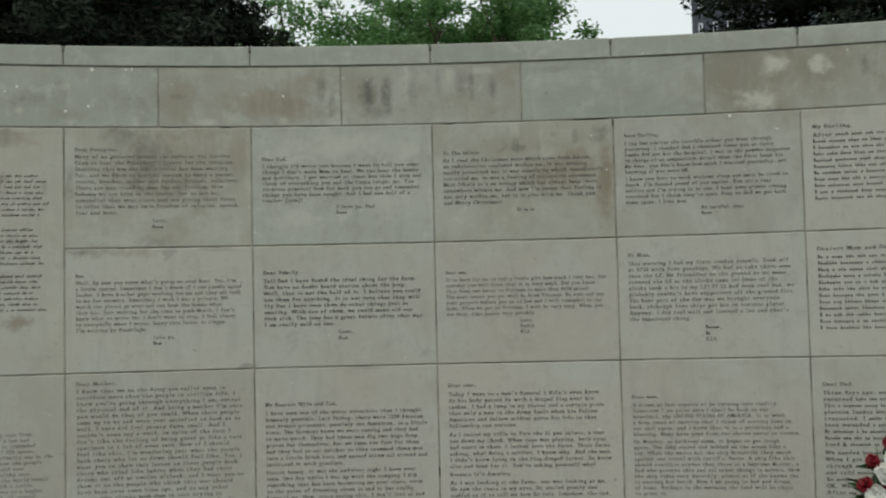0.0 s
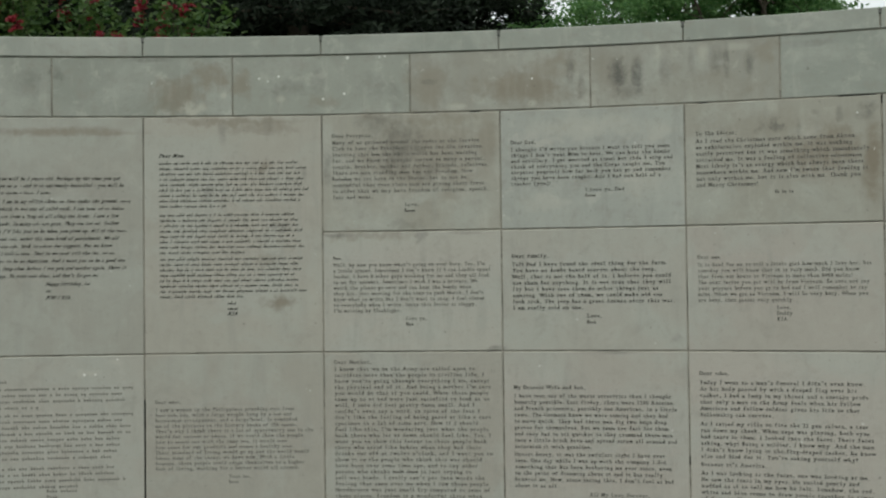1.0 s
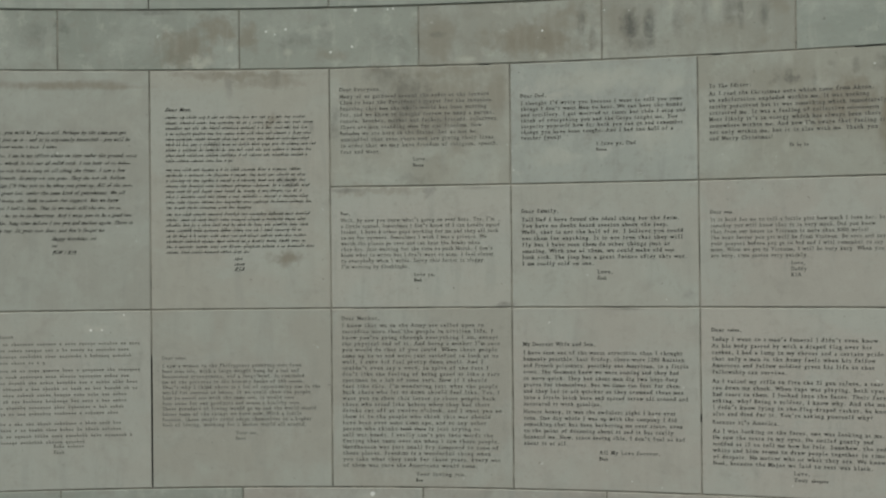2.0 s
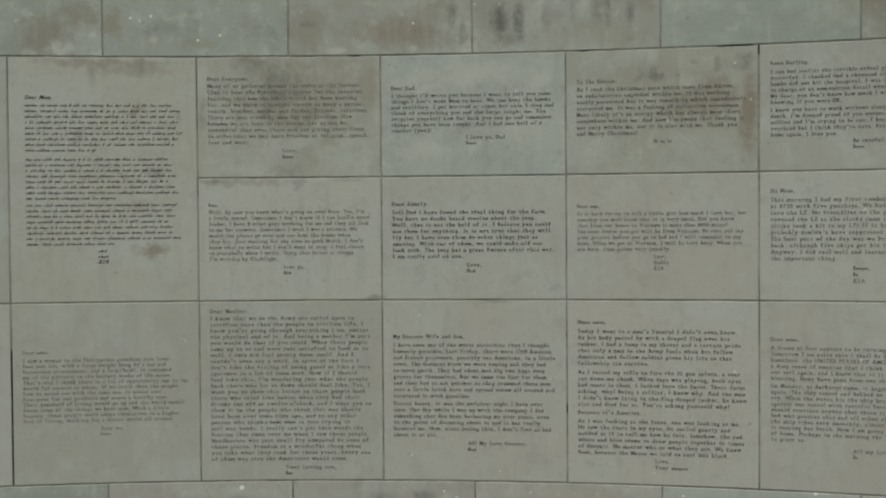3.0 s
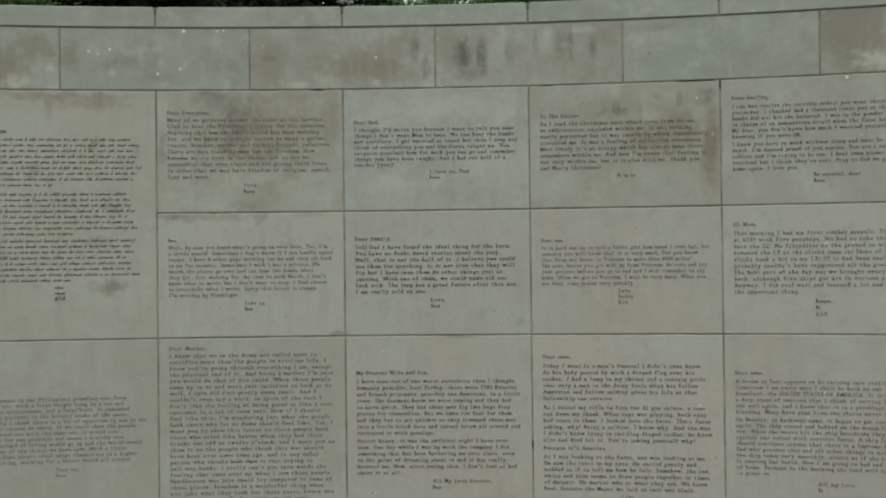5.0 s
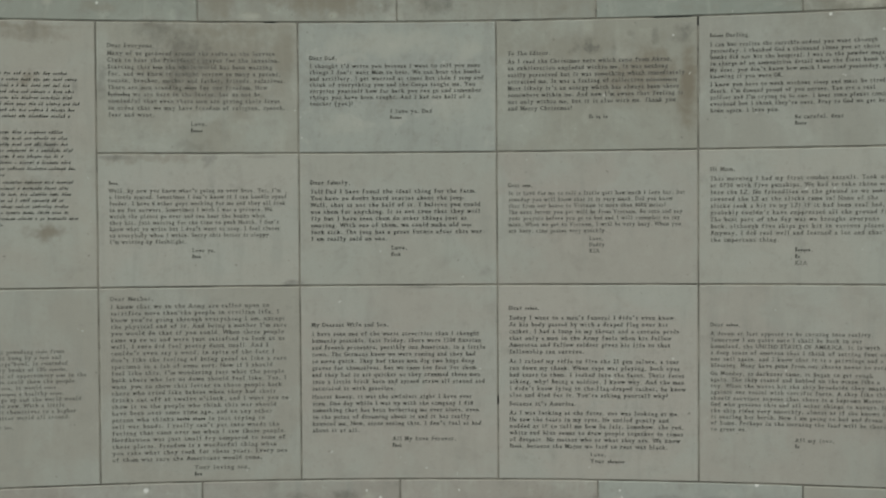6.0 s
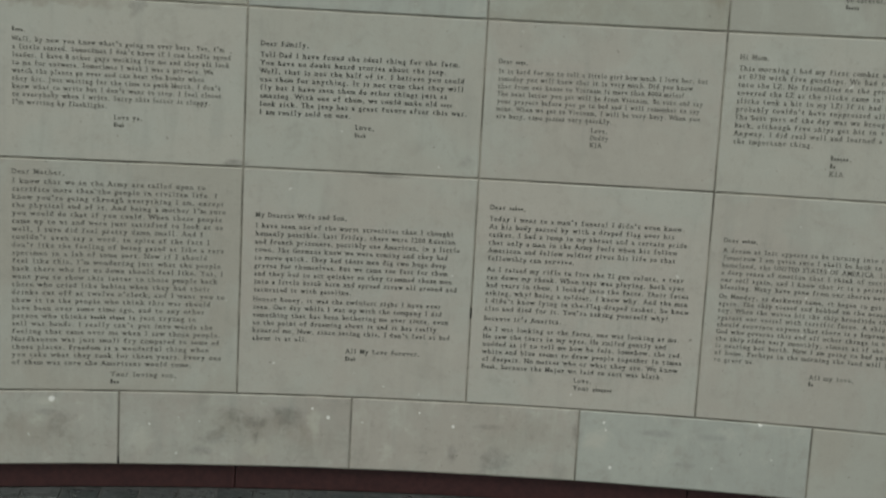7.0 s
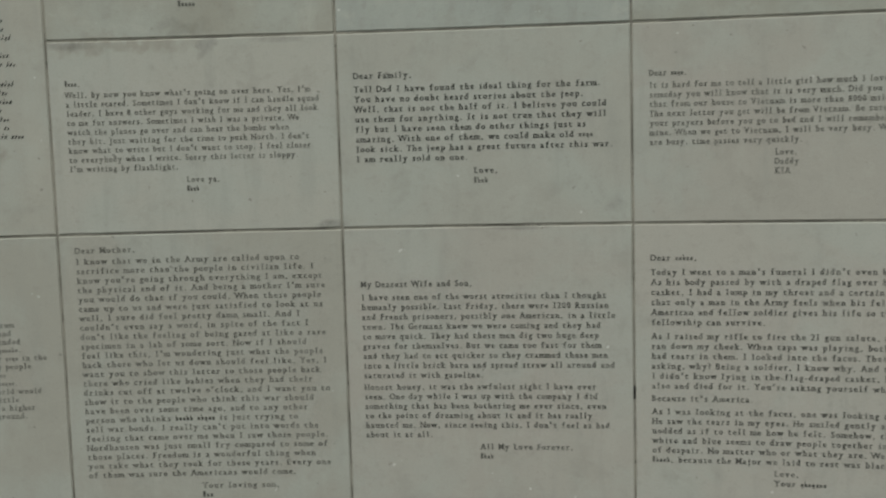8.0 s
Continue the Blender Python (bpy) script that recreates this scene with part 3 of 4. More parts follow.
letter(2, "mid", "Dear ####,", 1.745, [(1.708, 0.0288, (
    "It is hard for me to tell a little girl how much I love her, but",
    "someday you will know that it is very much. Did you know",
    "that from our house to Vietnam is more than 8000 miles?",
    "The next letter you get will be from Vietnam. Be sure and say",
    "your prayers before you go to bed and I will remember to say",
    "mine. When we get to Vietnam, I will be very busy. When you",
    "are busy, time passes very quickly."))], ("Love,", "Daddy", "KIA"), 1.498, size=0.0262, worn=True)
letter(3, "mid", "Hi Mom,", 1.809, [(1.766, 0.0308, (
    "This morning I had my first combat assault. Took off",
    "at 0730 with five gunships. We had to take three #####",
    "into the LZ. No friendlies on the ground so we ######",
    "covered the LZ as the slicks came in! None of the",
    "slicks took a hit in my LZ! If it had been real bad, we",
    "probably couldn't have suppressed all the ground fire.",
    "The best part of the day was we brought everyone",
    "back, although five ships got hit in various places.",
    "Anyway, I did real well and learned a lot and that's",
    "the important thing."))], ("######,", "##", "KIA"), 1.444, worn=True)
letter(0, "low", "Dear Mother,", 1.236, [(1.200, 0.0306, (
    "I know that we in the Army are called upon to",
    "sacrifice more than the people in civilian life. I",
    "know you're going through everything I am, except",
    "the physical end of it. And being a mother I'm sure",
    "you would do that if you could. When these people",
    "came up to us and were just satisfied to look at us",
    "well, I sure did feel pretty damn small. And I",
    "couldn't even say a word, in spite of the fact I",
    "don't like the feeling of being gazed at like a rare",
    "specimen in a lab of some sort. Now if I should",
    "feel like this, I'm wondering just what the people",
    "back there who let us down should feel like. Yes, I",
    "want you to show this letter to those people back",
    "there who cried like babies when they had their",
    "drinks cut off at twelve o'clock, and I want you to",
    "show it to the people who think this war should",
    "have been over some time ago, and to any other",
    "person who thinks ##### ##### is just trying to",
    "sell war bonds. I really can't put into words the",
    "feeling that came over me when I saw those people.",
    "Nordhausen was just small fry compared to some of",
    "those places. Freedom is a wonderful thing when",
    "you take what they took for these years. Every one",
    "of them was sure the Americans would come."))], ("Your loving son,", "###"), 0.453, worn=True)
letter(1, "low", "My Dearest Wife and Son,", 1.105, [(1.063, 0.0317, (
    "I have seen one of the worst atrocities than I thought",
    "humanly possible. Last Friday, there were 1200 Russian",
    "and French prisoners, possibly one American, in a little",
    "town. The Germans knew we were coming and they had",
    "to move quick. They had these men dig two huge deep",
    "graves for themselves. But we came too fast for them",
    "and they had to act quicker so they crammed these men",
    "into a little brick barn and spread straw all around and",
    "saturated it with gasoline.")), (0.771, 0.0313, (
    "Honest honey, it was the awfulest sight I have ever",
    "seen. One day while I was up with the company I did",
    "something that has been bothering me ever since, even",
    "to the point of dreaming about it and it has really",
    "haunted me. Now, since seeing this, I don't feel as bad",
    "about it at all."))], ("All My Love Forever,", "####"), 0.574)
letter(2, "low", "Dear #####,", 1.179, [(1.134, 0.0314, (
    "Today I went to a man's funeral I didn't even know.",
    "As his body passed by with a draped flag over his",
    "casket, I had a lump in my throat and a certain pride",
    "that only a man in the Army feels when his fellow",
    "American and fellow soldier gives his life so that",
    "fellowship can survive.")), (0.933, 0.0314, (
    "As I raised my rifle to fire the 21 gun salute, a tear",
    "ran down my cheek. When taps was playing, both eyes",
    "had tears in them. I looked into the faces. Their faces",
    "asking, why? Being a soldier, I know why. And the man",
    "I didn't know lying in the flag-draped casket, he knew",
    "also and died for it. You're asking yourself why?")), (0.736, 0.03, (
    "Because it's America.",)), (0.694, 0.0308, (
    "As I was looking at the faces, one was looking at me.",
    "He saw the tears in my eyes. He smiled gently and",
    "nodded as if to tell me how he felt. Somehow, the red,",
    "white and blue seems to draw people together in times",
    "of despair. No matter who or what they are. We know",
    "#####, because the Major we laid to rest was black."))], ("Love,", "Your #######"), 0.503)
letter(3, "low", "Dear #####,", 1.105, [(1.065, 0.0289, (
    "A dream at last appears to be turning into reality.",
    "Tomorrow I am quite sure I shall be back in our",
    "homeland, the UNITED STATES OF AMERICA. It is with",
    "a deep sense of emotion that I think of setting foot on",
    "our soil again, and I know that it is a privilege and a",
    "blessing. Many have gone from our shores never to return.")), (0.884, 0.0282, (
    "On Monday, as darkness came, it began to get rough",
    "again. The ship tossed and bobbed on the ocean like a",
    "toy. When the waves hit the ship broadside they smash",
    "against our vessel with terrific force. A ship like this",
    "should convince anyone that there is a Supreme Master, a",
    "God who governs this and all other things in nature. Now",
    "the ship rides very smoothly, almost as if she knows she",
    "is nearing her berth. Now I am going to bed and dream",
    "of home. Perhaps in the morning the land will be there",
    "to greet us."))], ("All my love,", "##"), 0.587, size=0.0262, worn=True)
letter(-1, "low", "Dear #####,", 1.043, [(1.003, 0.0272, (
    "I saw a woman in the Philippines pounding ##### from",
    "##### ##### ####, with a large weight hung by a #### and",
    "############# arrangement, and a large bowl. It reminded",
    "me of the pictures in the history books of the #######.",
    "That's why I think there is a lot of opportunity #### in the",
    "world for ######### or #######. If we could show the people",
    "how to ####### #### with the same ####, it would #####",
    "##### ###### for our products and ####### a healthy #####.",
    "Their standard of living would go up and the world would",
    "####### some of the things we have now. With a little",
    "#########, these people could adapt themselves to a higher",
    "##### of living, working for a better world all around."))], ("Your ###,", "#####"), 0.661, size=0.0262, faded=True)
letter(4, "high", "My Darling,", 2.413, [(2.371, 0.0311, ["After " + t for t in illegible(41, 1, 58, 52)] + illegible(45, 10, 64, 50))])
letter(4, "mid", "Dearest Mom and Dad,", 1.813, [(1.773, 0.0314, illegible(42, 12, 62, 40))])
letter(4, "low", "Dear Dad,", 1.155, [(1.114, 0.0311, [
    a + b for a, b in zip(("Three days ago, ", "returned ", "The ", "platoon leader ", "evacuated. I ", "been wounded ", "", "", "Lord & "),
                          illegible(40, 1, 44, 40) + illegible(43, 8, 48, 44))]),
    (0.826, 0.0318, [a + b for a, b in zip(("We needed ", "When I got ", "through ", "and told ", "be ", "OK. We ", "After ", "there ", "", ""),
                                           illegible(44, 10, 46, 20))])])
letter(-1, "tall", "Dear Mom,", 2.301, [(2.263, 0.0276, illegible(31, 9, 72, 34)), (1.997, 0.0274, illegible(32, 8, 72, 44)),
                                        (1.771, 0.0274, illegible(33, 8, 72, 40))], ("####", "#####", "KIA"), 1.543, left=0.078, right=0.841, size=0.0262, slant=0.55)
letter(-2, "tall", "#### ####", 2.239, [(2.188, 0.0355, (
    "## #### # ####. you will be 5 years old. Perhaps by the time you get",
    "#### #####. ## you ### ## - and it is extremely beautiful - you will be",
    "###### ##### ###### ####### # #####. I ######")), (2.072, 0.0378, (
    "#### # ##### ###, I am in my office about ### feet under the ground. ######",
    "## the ######, which is #### out of solid rock. I can hear ### ### #######",
    "# #### #### #### #### from a long ### all along the front. I saw a few",
    "## my old friends. So many #### are gone. They #### #### ###. follow",
    "### #### ## page I'd like you to be when you grow up. All of the ######",
    "### #### ## # great ####, under the same kind of punishment. We all",
    "######## and ####### ####, look to ####### for support. But we know",
    "#### ####### ### I tell ## #####. That is we ###### till the ####. ### ###",
    "#### ## ##### - ### to be an American. And I want you to be a good one",
    "# #### ## # ####, long time before I see you and mother again. There is",
    "## #### I can say. To your ##### dear, and don't forget me"))],
       ("Happy birthday, ###", "###", "POW / KIA"), 1.652, left=0.050, right=0.847, size=0.0265, slant=0.55)
letter(-2, "low", "## ##########", 1.160, [(1.123, 0.0312, illegible(37, 4, 58, 26)), (0.990, 0.0310, illegible(38, 8, 58, 50)), (0.722, 0.0310, illegible(39, 4, 58, 38))],
       ("#### ######", "####"), 0.606, faded=True)


# ---- the curved wall ----
span0, span1 = edge(FIRST), edge(LAST + 1)


def curved_strip(name, u0, u1, z0, z1, front, back, mat, n=120):
    verts, faces = [], []
    for i in range(n + 1):
        u = u0 + (u1 - u0) * i / n
        verts += [arc(u, z0, front), arc(u, z1, front), arc(u, z1, back), arc(u, z0, back)]
    for i in range(n):
        for j in range(4):
            a, b = 4 * i + j, 4 * i + (j + 1) % 4
            faces.append((a, a + 4, b + 4, b))
    faces += [(0, 1, 2, 3), (4 * n + 3, 4 * n + 2, 4 * n + 1, 4 * n)]
    return mesh_of(name, verts, faces, mat)


wall = new("wall_curved", curved_strip("wall_core", span0, span1, Z[0] - 0.002, Z[6] - 0.005, -0.0035, -0.50, MORTAR))
tagged(wall, "curved grey limestone memorial wall with inscribed letters", kind="structure")

# courses: bottom, letter rows, top course, coping
HALF = JOINT / 2
plinth_mesh = curved_block("plinth_stone", W - JOINT, Z[0], Z[1] - HALF, 0.0, -0.15, WEATHERED)
frieze_mesh = curved_block("frieze_stone", W - JOINT, Z[4] + HALF, Z[5] - HALF, 0.0, -0.15, WEATHERED)
low_mesh = curved_block("letter_stone", W - JOINT, Z[1] + HALF, Z[2] - HALF, 0.0, -0.15, STONE)
mid_mesh = curved_block("letter_stone", W - JOINT, Z[2] + HALF, Z[3] - HALF, 0.0, -0.15, STONE)
high_mesh = curved_block("letter_stone", W - JOINT, Z[3] + HALF, Z[4] - HALF, 0.0, -0.15, STONE)
tall_mesh = curved_block("letter_stone", W - JOINT, Z[2] + HALF, Z[4] - HALF, 0.0, -0.15, STONE)


def coping_stone():
    """A coping length with its top corners knocked off where two of them meet."""
    me = curved_block("coping_stone", W - JOINT, Z[5] + HALF, Z[6], 0.006, -0.52, COPING, 0.004, 12, (0.007, 0.010, 0.016))
    for v in me.vertices:
        u = math.atan2(v.co.x, v.co.y + R) * R
        if abs(u) > W / 2 - 0.0125 and v.co.z > Z[6] - 0.01 and math.hypot(v.co.x, v.co.y + R) < R + 0.1:
            v.co.z -= 0.008
    return me


coping_mesh = coping_stone()
TALL = (-2, -1)
# stones that came from another bed of the quarry
TONES = {(1, "high"): BLUISH, (0, "frieze"): WARM, (1, "frieze"): WARM, (3, "frieze"): DUN, (2, "plinth"): BLUISH, (-1, "plinth"): MOTTLED, (2, "frieze"): COPING, (0, "plinth"): MOTTLED,
         (0, "low"): BEIGE, (-1, "low"): BEIGE, (0, "high"): TAN, (2, "high"): TAN, (1, "low"): ROSY, (2, "low"): ROSY, (3, "low"): ROSY, (4, "low"): BEIGE, (2, "mid"): ROSY, (-1, "tall"): BEIGE, (3, "plinth"): BEIGE, (1, "plinth"): MOTTLED}


def repaint(ob, mat):
    if mat is not None:
        ob.material_slots[0].link = "OBJECT"
        ob.material_slots[0].material = mat


for k in range(FIRST, LAST + 1):
    mid = edge(k + 0.5)
    rows = [(low_mesh, "low")]
    rows += [(tall_mesh, "tall")] if k in TALL else [(mid_mesh, "mid"), (high_mesh, "high")]
    for me, row in rows:
        stone = child("letter_stone", me, wall, along(mid))
        repaint(stone, TONES.get((k, row)))
        if (k, row) in LETTERS:
            text_mesh, faded = LETTERS[(k, row)]
            tagged(child("inscription", text_mesh, stone, None, "rows of faded grey lettering" if faded else "rows of dark engraved lettering"), kind="stuff")
    child("coping_stone", coping_mesh, wall, along(mid))
    if k < LAST:
        repaint(child("plinth_stone", plinth_mesh, wall, along(edge(k + 1))), TONES.get((k, "plinth")))
        repaint(child("frieze_stone", frieze_mesh, wall, along(edge(k + 1))), TONES.get((k, "frieze")))

# grey sealant plugs at the head of the coping joints
plug_mesh = curved_block("joint_plug", 0.024, Z[6] - 0.034, Z[6] - 0.003, 0.007, -0.03, SEALANT, 0.006, 2)
for k in range(FIRST, LAST):
    child("joint_plug", plug_mesh, wall, along(edge(k + 1)), "dark grey sealant plug")

# joints that have lost their mortar
for k, z0, z1 in ((-1, Z[1] + 0.01, 1.06), (2, 0.735, 0.775), (0.5, Z[0] + 0.002, Z[0] + 0.03), (3, 2.46, 2.50)):
    child("open_joint", curved_strip("open_joint", -0.0028, 0.0028, z0, z1, -0.0005, -0.003, OPEN_JOINT, 1), wall, along(edge(k)))
for k, wide in ((2.88, 0.17), (0.86, 0.05), (2.1, 0.04)):
    child("open_joint", curved_strip("open_joint", -wide / 2, wide / 2, Z[4] - 0.0025, Z[4] + 0.002, -0.0005, -0.003, OPEN_JOINT, 4), wall, along(edge(k)))

# red granite toe, set back below the stones
toe_mesh = curved_block("toe_stone", 2 * W - 0.004, -0.017, Z[0] - 0.004, -0.034, -0.2, RED_GRANITE, 0.002, 12)
toe = new("trim", None)
tagged(toe, "dark red granite toe course under the wall", kind="structure")
for k in range(FIRST, LAST + 1, 2):
    child("toe_stone", toe_mesh, toe, along(edge(k)))

# ---- ground ----
ground_mesh = bpy.data.meshes.new("ground")
gb = bmesh.new()
bmesh.ops.create_grid(gb, x_segments=40, y_segments=40, size=1500)
gb.to_mesh(ground_mesh)
gb.free()
ground_mesh.materials.append(TURF)
ground = tagged(new("ground", ground_mesh), "green lawn and soil round the memorial", kind="structure")
ground.location.z = -0.04

# ---- paved court inside the hollow of the wall ----
def disc(name, radius, z, mat, n=96):
    verts = [(0, -R, z)] + [(radius * math.cos(2 * math.pi * i / n), radius * math.sin(2 * math.pi * i / n) - R, z) for i in range(n)]
    return mesh_of(name, verts, [(0, 1 + i, 1 + (i + 1) % n) for i in range(n)], mat)


pavement = tagged(new("pavement", disc("pavement", R + 0.15, -0.021, GROUT)), "wet dark granite paving of the court", kind="structure")


def leaf_cloud(name, centres, radii, count, size, mat, seed, flat=0.7, along_leaf=1.8, shell=0.35):
    """Many small folded leaves in clumps inside given ellipsoids."""
    g = np.random.default_rng(seed)
    centres, radii = np.array(centres, float), np.array(radii, float)
    weights = radii.prod(axis=1) ** 0.67
    pick = g.choice(len(centres), size=count, p=weights / weights.sum())
    d = g.normal(size=(count, 3))
    d /= np.linalg.norm(d, axis=1)[:, None]
    rad = g.uniform(shell ** 3, 1, count) ** (1 / 3)
    p = centres[pick] + (d * rad[:, None] if shell else g.normal(size=(count, 3)) * 0.55) * radii[pick]
    a = g.normal(size=(count, 3)) * (1, 1, flat)
    a /= np.linalg.norm(a, axis=1)[:, None]
    b = np.cross(a, g.normal(size=(count, 3)))
    b /= np.linalg.norm(b, axis=1)[:, None]
    nrm = np.cross(a, b)
    s = (size * g.uniform(0.6, 1.3, count))[:, None]
    tip, root = p + a * s * along_leaf / 2, p - a * s * along_leaf / 2
    l, r = p + b * s / 2 + nrm * s * 0.15, p - b * s / 2 + nrm * s * 0.15
    v = np.stack([root, r, tip, l], 1).reshape(-1, 3)
    me = bpy.data.meshes.new(name)
    me.vertices.add(len(v))
    me.vertices.foreach_set("co", v.ravel())
    idx = np.arange(count)[:, None] * 4
    tri = np.concatenate([idx + (0, 1, 2), idx + (0, 2, 3)], 1).reshape(-1, 3)
    me.loops.add(tri.size)
    me.loops.foreach_set("vertex_index", tri.ravel().astype(np.int32))
    me.polygons.add(len(tri))
    me.polygons.foreach_set("loop_start", np.arange(0, tri.size, 3, dtype=np.int32))
    me.materials.append(mat)
    me.update()
    me.validate()
    return me


def limb(verts, faces, p, q, r0, r1, n=8, bends=3, rnd=random):
    """A tapered, slightly crooked limb from p to q."""
    p, q = Vector(p), Vector(q)
    w = (q - p).normalized()
    s = w.orthogonal().normalized()
    t = w.cross(s)
    start = len(verts)
    for i in range(bends + 1):
        f = i / bends
        c = p.lerp(q, f)
        if 0 < i < bends:
            c += (s * rnd.uniform(-1, 1) + t * rnd.uniform(-1, 1)) * (q - p).length * 0.05
        r = r0 + (r1 - r0) * f
        for j in range(n):
            a = 2 * math.pi * j / n
            verts.append(c + (s * math.cos(a) + t * math.sin(a)) * r)
    for i in range(bends):
        for j in range(n):
            a, b = start + i * n + j, start + i * n + (j + 1) % n
            faces.append((a, b, b + n, a + n))


def broad_tree(x, y, height, crown_low, spread, leaves, leaf, seed, label):
    """A leafy tree: trunk and limbs, crown of many small clumps with gaps."""
    rnd = random.Random(seed)
    tree = tagged(new("tree"), label, "tree", "leafy trees beyond the wall")
    tree.location = (x, y, -0.04)
    verts, faces = [], []
    fork = crown_low * 0.75
    limb(verts, faces, (0, 0, 0), (0.1, 0, fork), height * 0.022, height * 0.016, 10, 4, rnd)
    centres, radii = [], []
    for i in range(22):
        a = 2 * math.pi * i / 22 * 3.3 + rnd.uniform(-0.3, 0.3)
        h = crown_low + (height - crown_low) * rnd.uniform(0.05, 0.95)
        out = spread * rnd.uniform(0.3, 0.95) * (1.0 - 0.5 * ((h - crown_low) / (height - crown_low)) ** 2)
        tip = Vector((out * math.cos(a), out * math.sin(a), h))
        root = Vector((0.1, 0, fork * rnd.uniform(0.8, 1.0)))
        limb(verts, faces, root, tip, height * 0.006, height * 0.0015, 6, 5, rnd)
        for _ in range(18):
            f = rnd.uniform(0.45, 1.05)
            c = root.lerp(tip, f) + Vector((rnd.gauss(0, 1), rnd.gauss(0, 1), rnd.gauss(0, 0.8))) * spread * 0.15
            limb(verts, faces, root.lerp(tip, f * 0.92), c, height * 0.0014, height * 0.0005, 4, 2, rnd)
            centres.append(c)
            s = spread * rnd.uniform(0.05, 0.14)
            radii.append([s, s, s * rnd.uniform(0.45, 0.9)])
    child("trunk", mesh_of("trunk", verts, faces, BARK, True), tree)
    child("crown", leaf_cloud("crown", centres, radii, leaves, leaf, LOCUST_LEAF, seed, 0.7, 1.9, 0.0), tree)
    return tree


def conifer(x, y, height, spread, low, leaves, leaf, seed, label):
    """A dense dark conifer: tiers of drooping sprays round a straight trunk."""
    rnd = random.Random(seed)
    tree = tagged(new("tree"), label, "tree", "conifers behind the wall")
    tree.location = (x, y, -0.04)
    verts, faces = [], []
    limb(verts, faces, (0, 0, 0), (0, 0, height * 0.97), height * 0.025, 0.02, 10, 6, rnd)
    centres, radii = [], []
    tiers = 16
    for i in range(tiers):
        f = i / (tiers - 1)
        h = low + (height - low) * f
        reach = spread * (1 - 0.92 * f ** 1.3)
        for j in range(9):
            a = 2 * math.pi * (j + 0.5 * (i % 2)) / 9 + rnd.uniform(-0.25, 0.25)
            rr = reach * rnd.uniform(0.8, 1.1)
            tip = (rr * math.cos(a), rr * math.sin(a), h - 0.12 * rr + rnd.uniform(-0.15, 0.15))
            limb(verts, faces, (0, 0, h), tip, 0.03 * (1.2 - f), 0.006, 5, 3, rnd)
            for s in (0.35, 0.6, 0.85, 1.0):
                centres.append([tip[0] * s, tip[1] * s, h + (tip[2] - h) * s])
                radii.append([0.16 * spread * (1.1 - 0.5 * f), 0.16 * spread * (1.1 - 0.5 * f), 0.10 * spread * (1.1 - 0.5 * f)])
    child("trunk", mesh_of("trunk", verts, faces, BARK, True), tree)
    child("crown", leaf_cloud("crown", centres, radii, leaves, leaf, YEW_LEAF, seed, 0.6, 3.5), tree)
    return tree


def at_bearing(deg, dist, x0=0.3, y0=-5.9):
    return x0 + dist * math.sin(radians(deg)), y0 + dist * math.cos(radians(deg))


# dark conifers close behind the wall
for bearing, dist, height, spread, low, seed, needles, needle in (
        (-17.0, 12.0, 8.5, 2.5, 0.8, 11, 135000, 0.030), (-10.6, 14.0, 8.5, 2.0, 0.8, 12, 135000, 0.030),
        (-24.0, 14.5, 9.5, 2.6, 1.0, 14, 135000, 0.032), (21.3, 12.0, 9.0, 2.3, 0.8, 13, 135000, 0.030),
        (-31.0, 15.5, 9.5, 2.8, 1.0, 15, 60000, 0.050), (-20.5, 17.5, 10.5, 2.6, 1.0, 16, 60000, 0.050),
        (-13.5, 18.0, 10.0, 2.4, 1.0, 17, 60000, 0.050), (27.0, 15.0, 10.0, 2.6, 1.0, 18, 60000, 0.050)):
    conifer(*at_bearing(bearing, dist), height, spread, low, needles, needle, seed, "dense dark green conifer behind the wall")
# lighter trees farther off
broad_tree(*at_bearing(4.3, 21), 9.0, 2.2, 2.7, 90000, 0.054, 21, "light green locust tree with feathery open crown")
broad_tree(*at_bearing(-6.0, 25), 10.0, 2.4, 3.7, 115000, 0.058, 22, "light green locust tree with feathery open crown")

# ---- tall office building in the distance ----
def office_building(x, y, turn, wide, deep, storeys, label):
    house = tagged(new("office_building"), label, "building")
    house.matrix_basis = pose(x, y, -0.04, 0, 0, turn)
    height = storeys * 3.6

    def box(name, cx, cy, cz, sx, sy, sz, mat):
        bm = bmesh.new()
        bmesh.ops.create_cube(bm, size=1.0)
        for v in bm.verts:
            v.co = Vector((cx + v.co.x * sx, cy + v.co.y * sy, cz + v.co.z * sz))
        me = bpy.data.meshes.new(name)
        bm.to_mesh(me)
        bm.free()
        me.materials.append(mat)
        return me

    child("wall", box("wall", 0, 0, height / 2, wide, deep, height, SLATE), house)
    child("roof", box("roof", 0, 0, height + 0.4, wide + 0.6, deep + 0.6, 0.8, SLATE), house)
    bays = int(wide / 1.66)
    fm = box("window_frame", 0, 0, 0, 0.50, 0.30, 1.9, PALE_FRAME)
    pm = box("pane", 0, -0.18, 0, 0.22, 0.10, 1.6, PANE)
    pier = box("pier", 0, 0, height / 2, 0.30, 0.4, height, SLATE)
    for i in range(bays):
        bx = -wide / 2 + (i + 0.5) * wide / bays
        child("pier", pier, house, pose(bx - 0.5 * wide / bays, -deep / 2, 0))
        for s in range(storeys):
            w = child("window", fm, house, pose(bx, -deep / 2 - 0.1, s * 3.6 + 1.9))
            child("pane", pm, w)
    return house


bx, by = at_bearing(18.8, 150)
office_building(bx, by, -18, 20, 20, 14, "slate grey office tower with narrow pale windows")


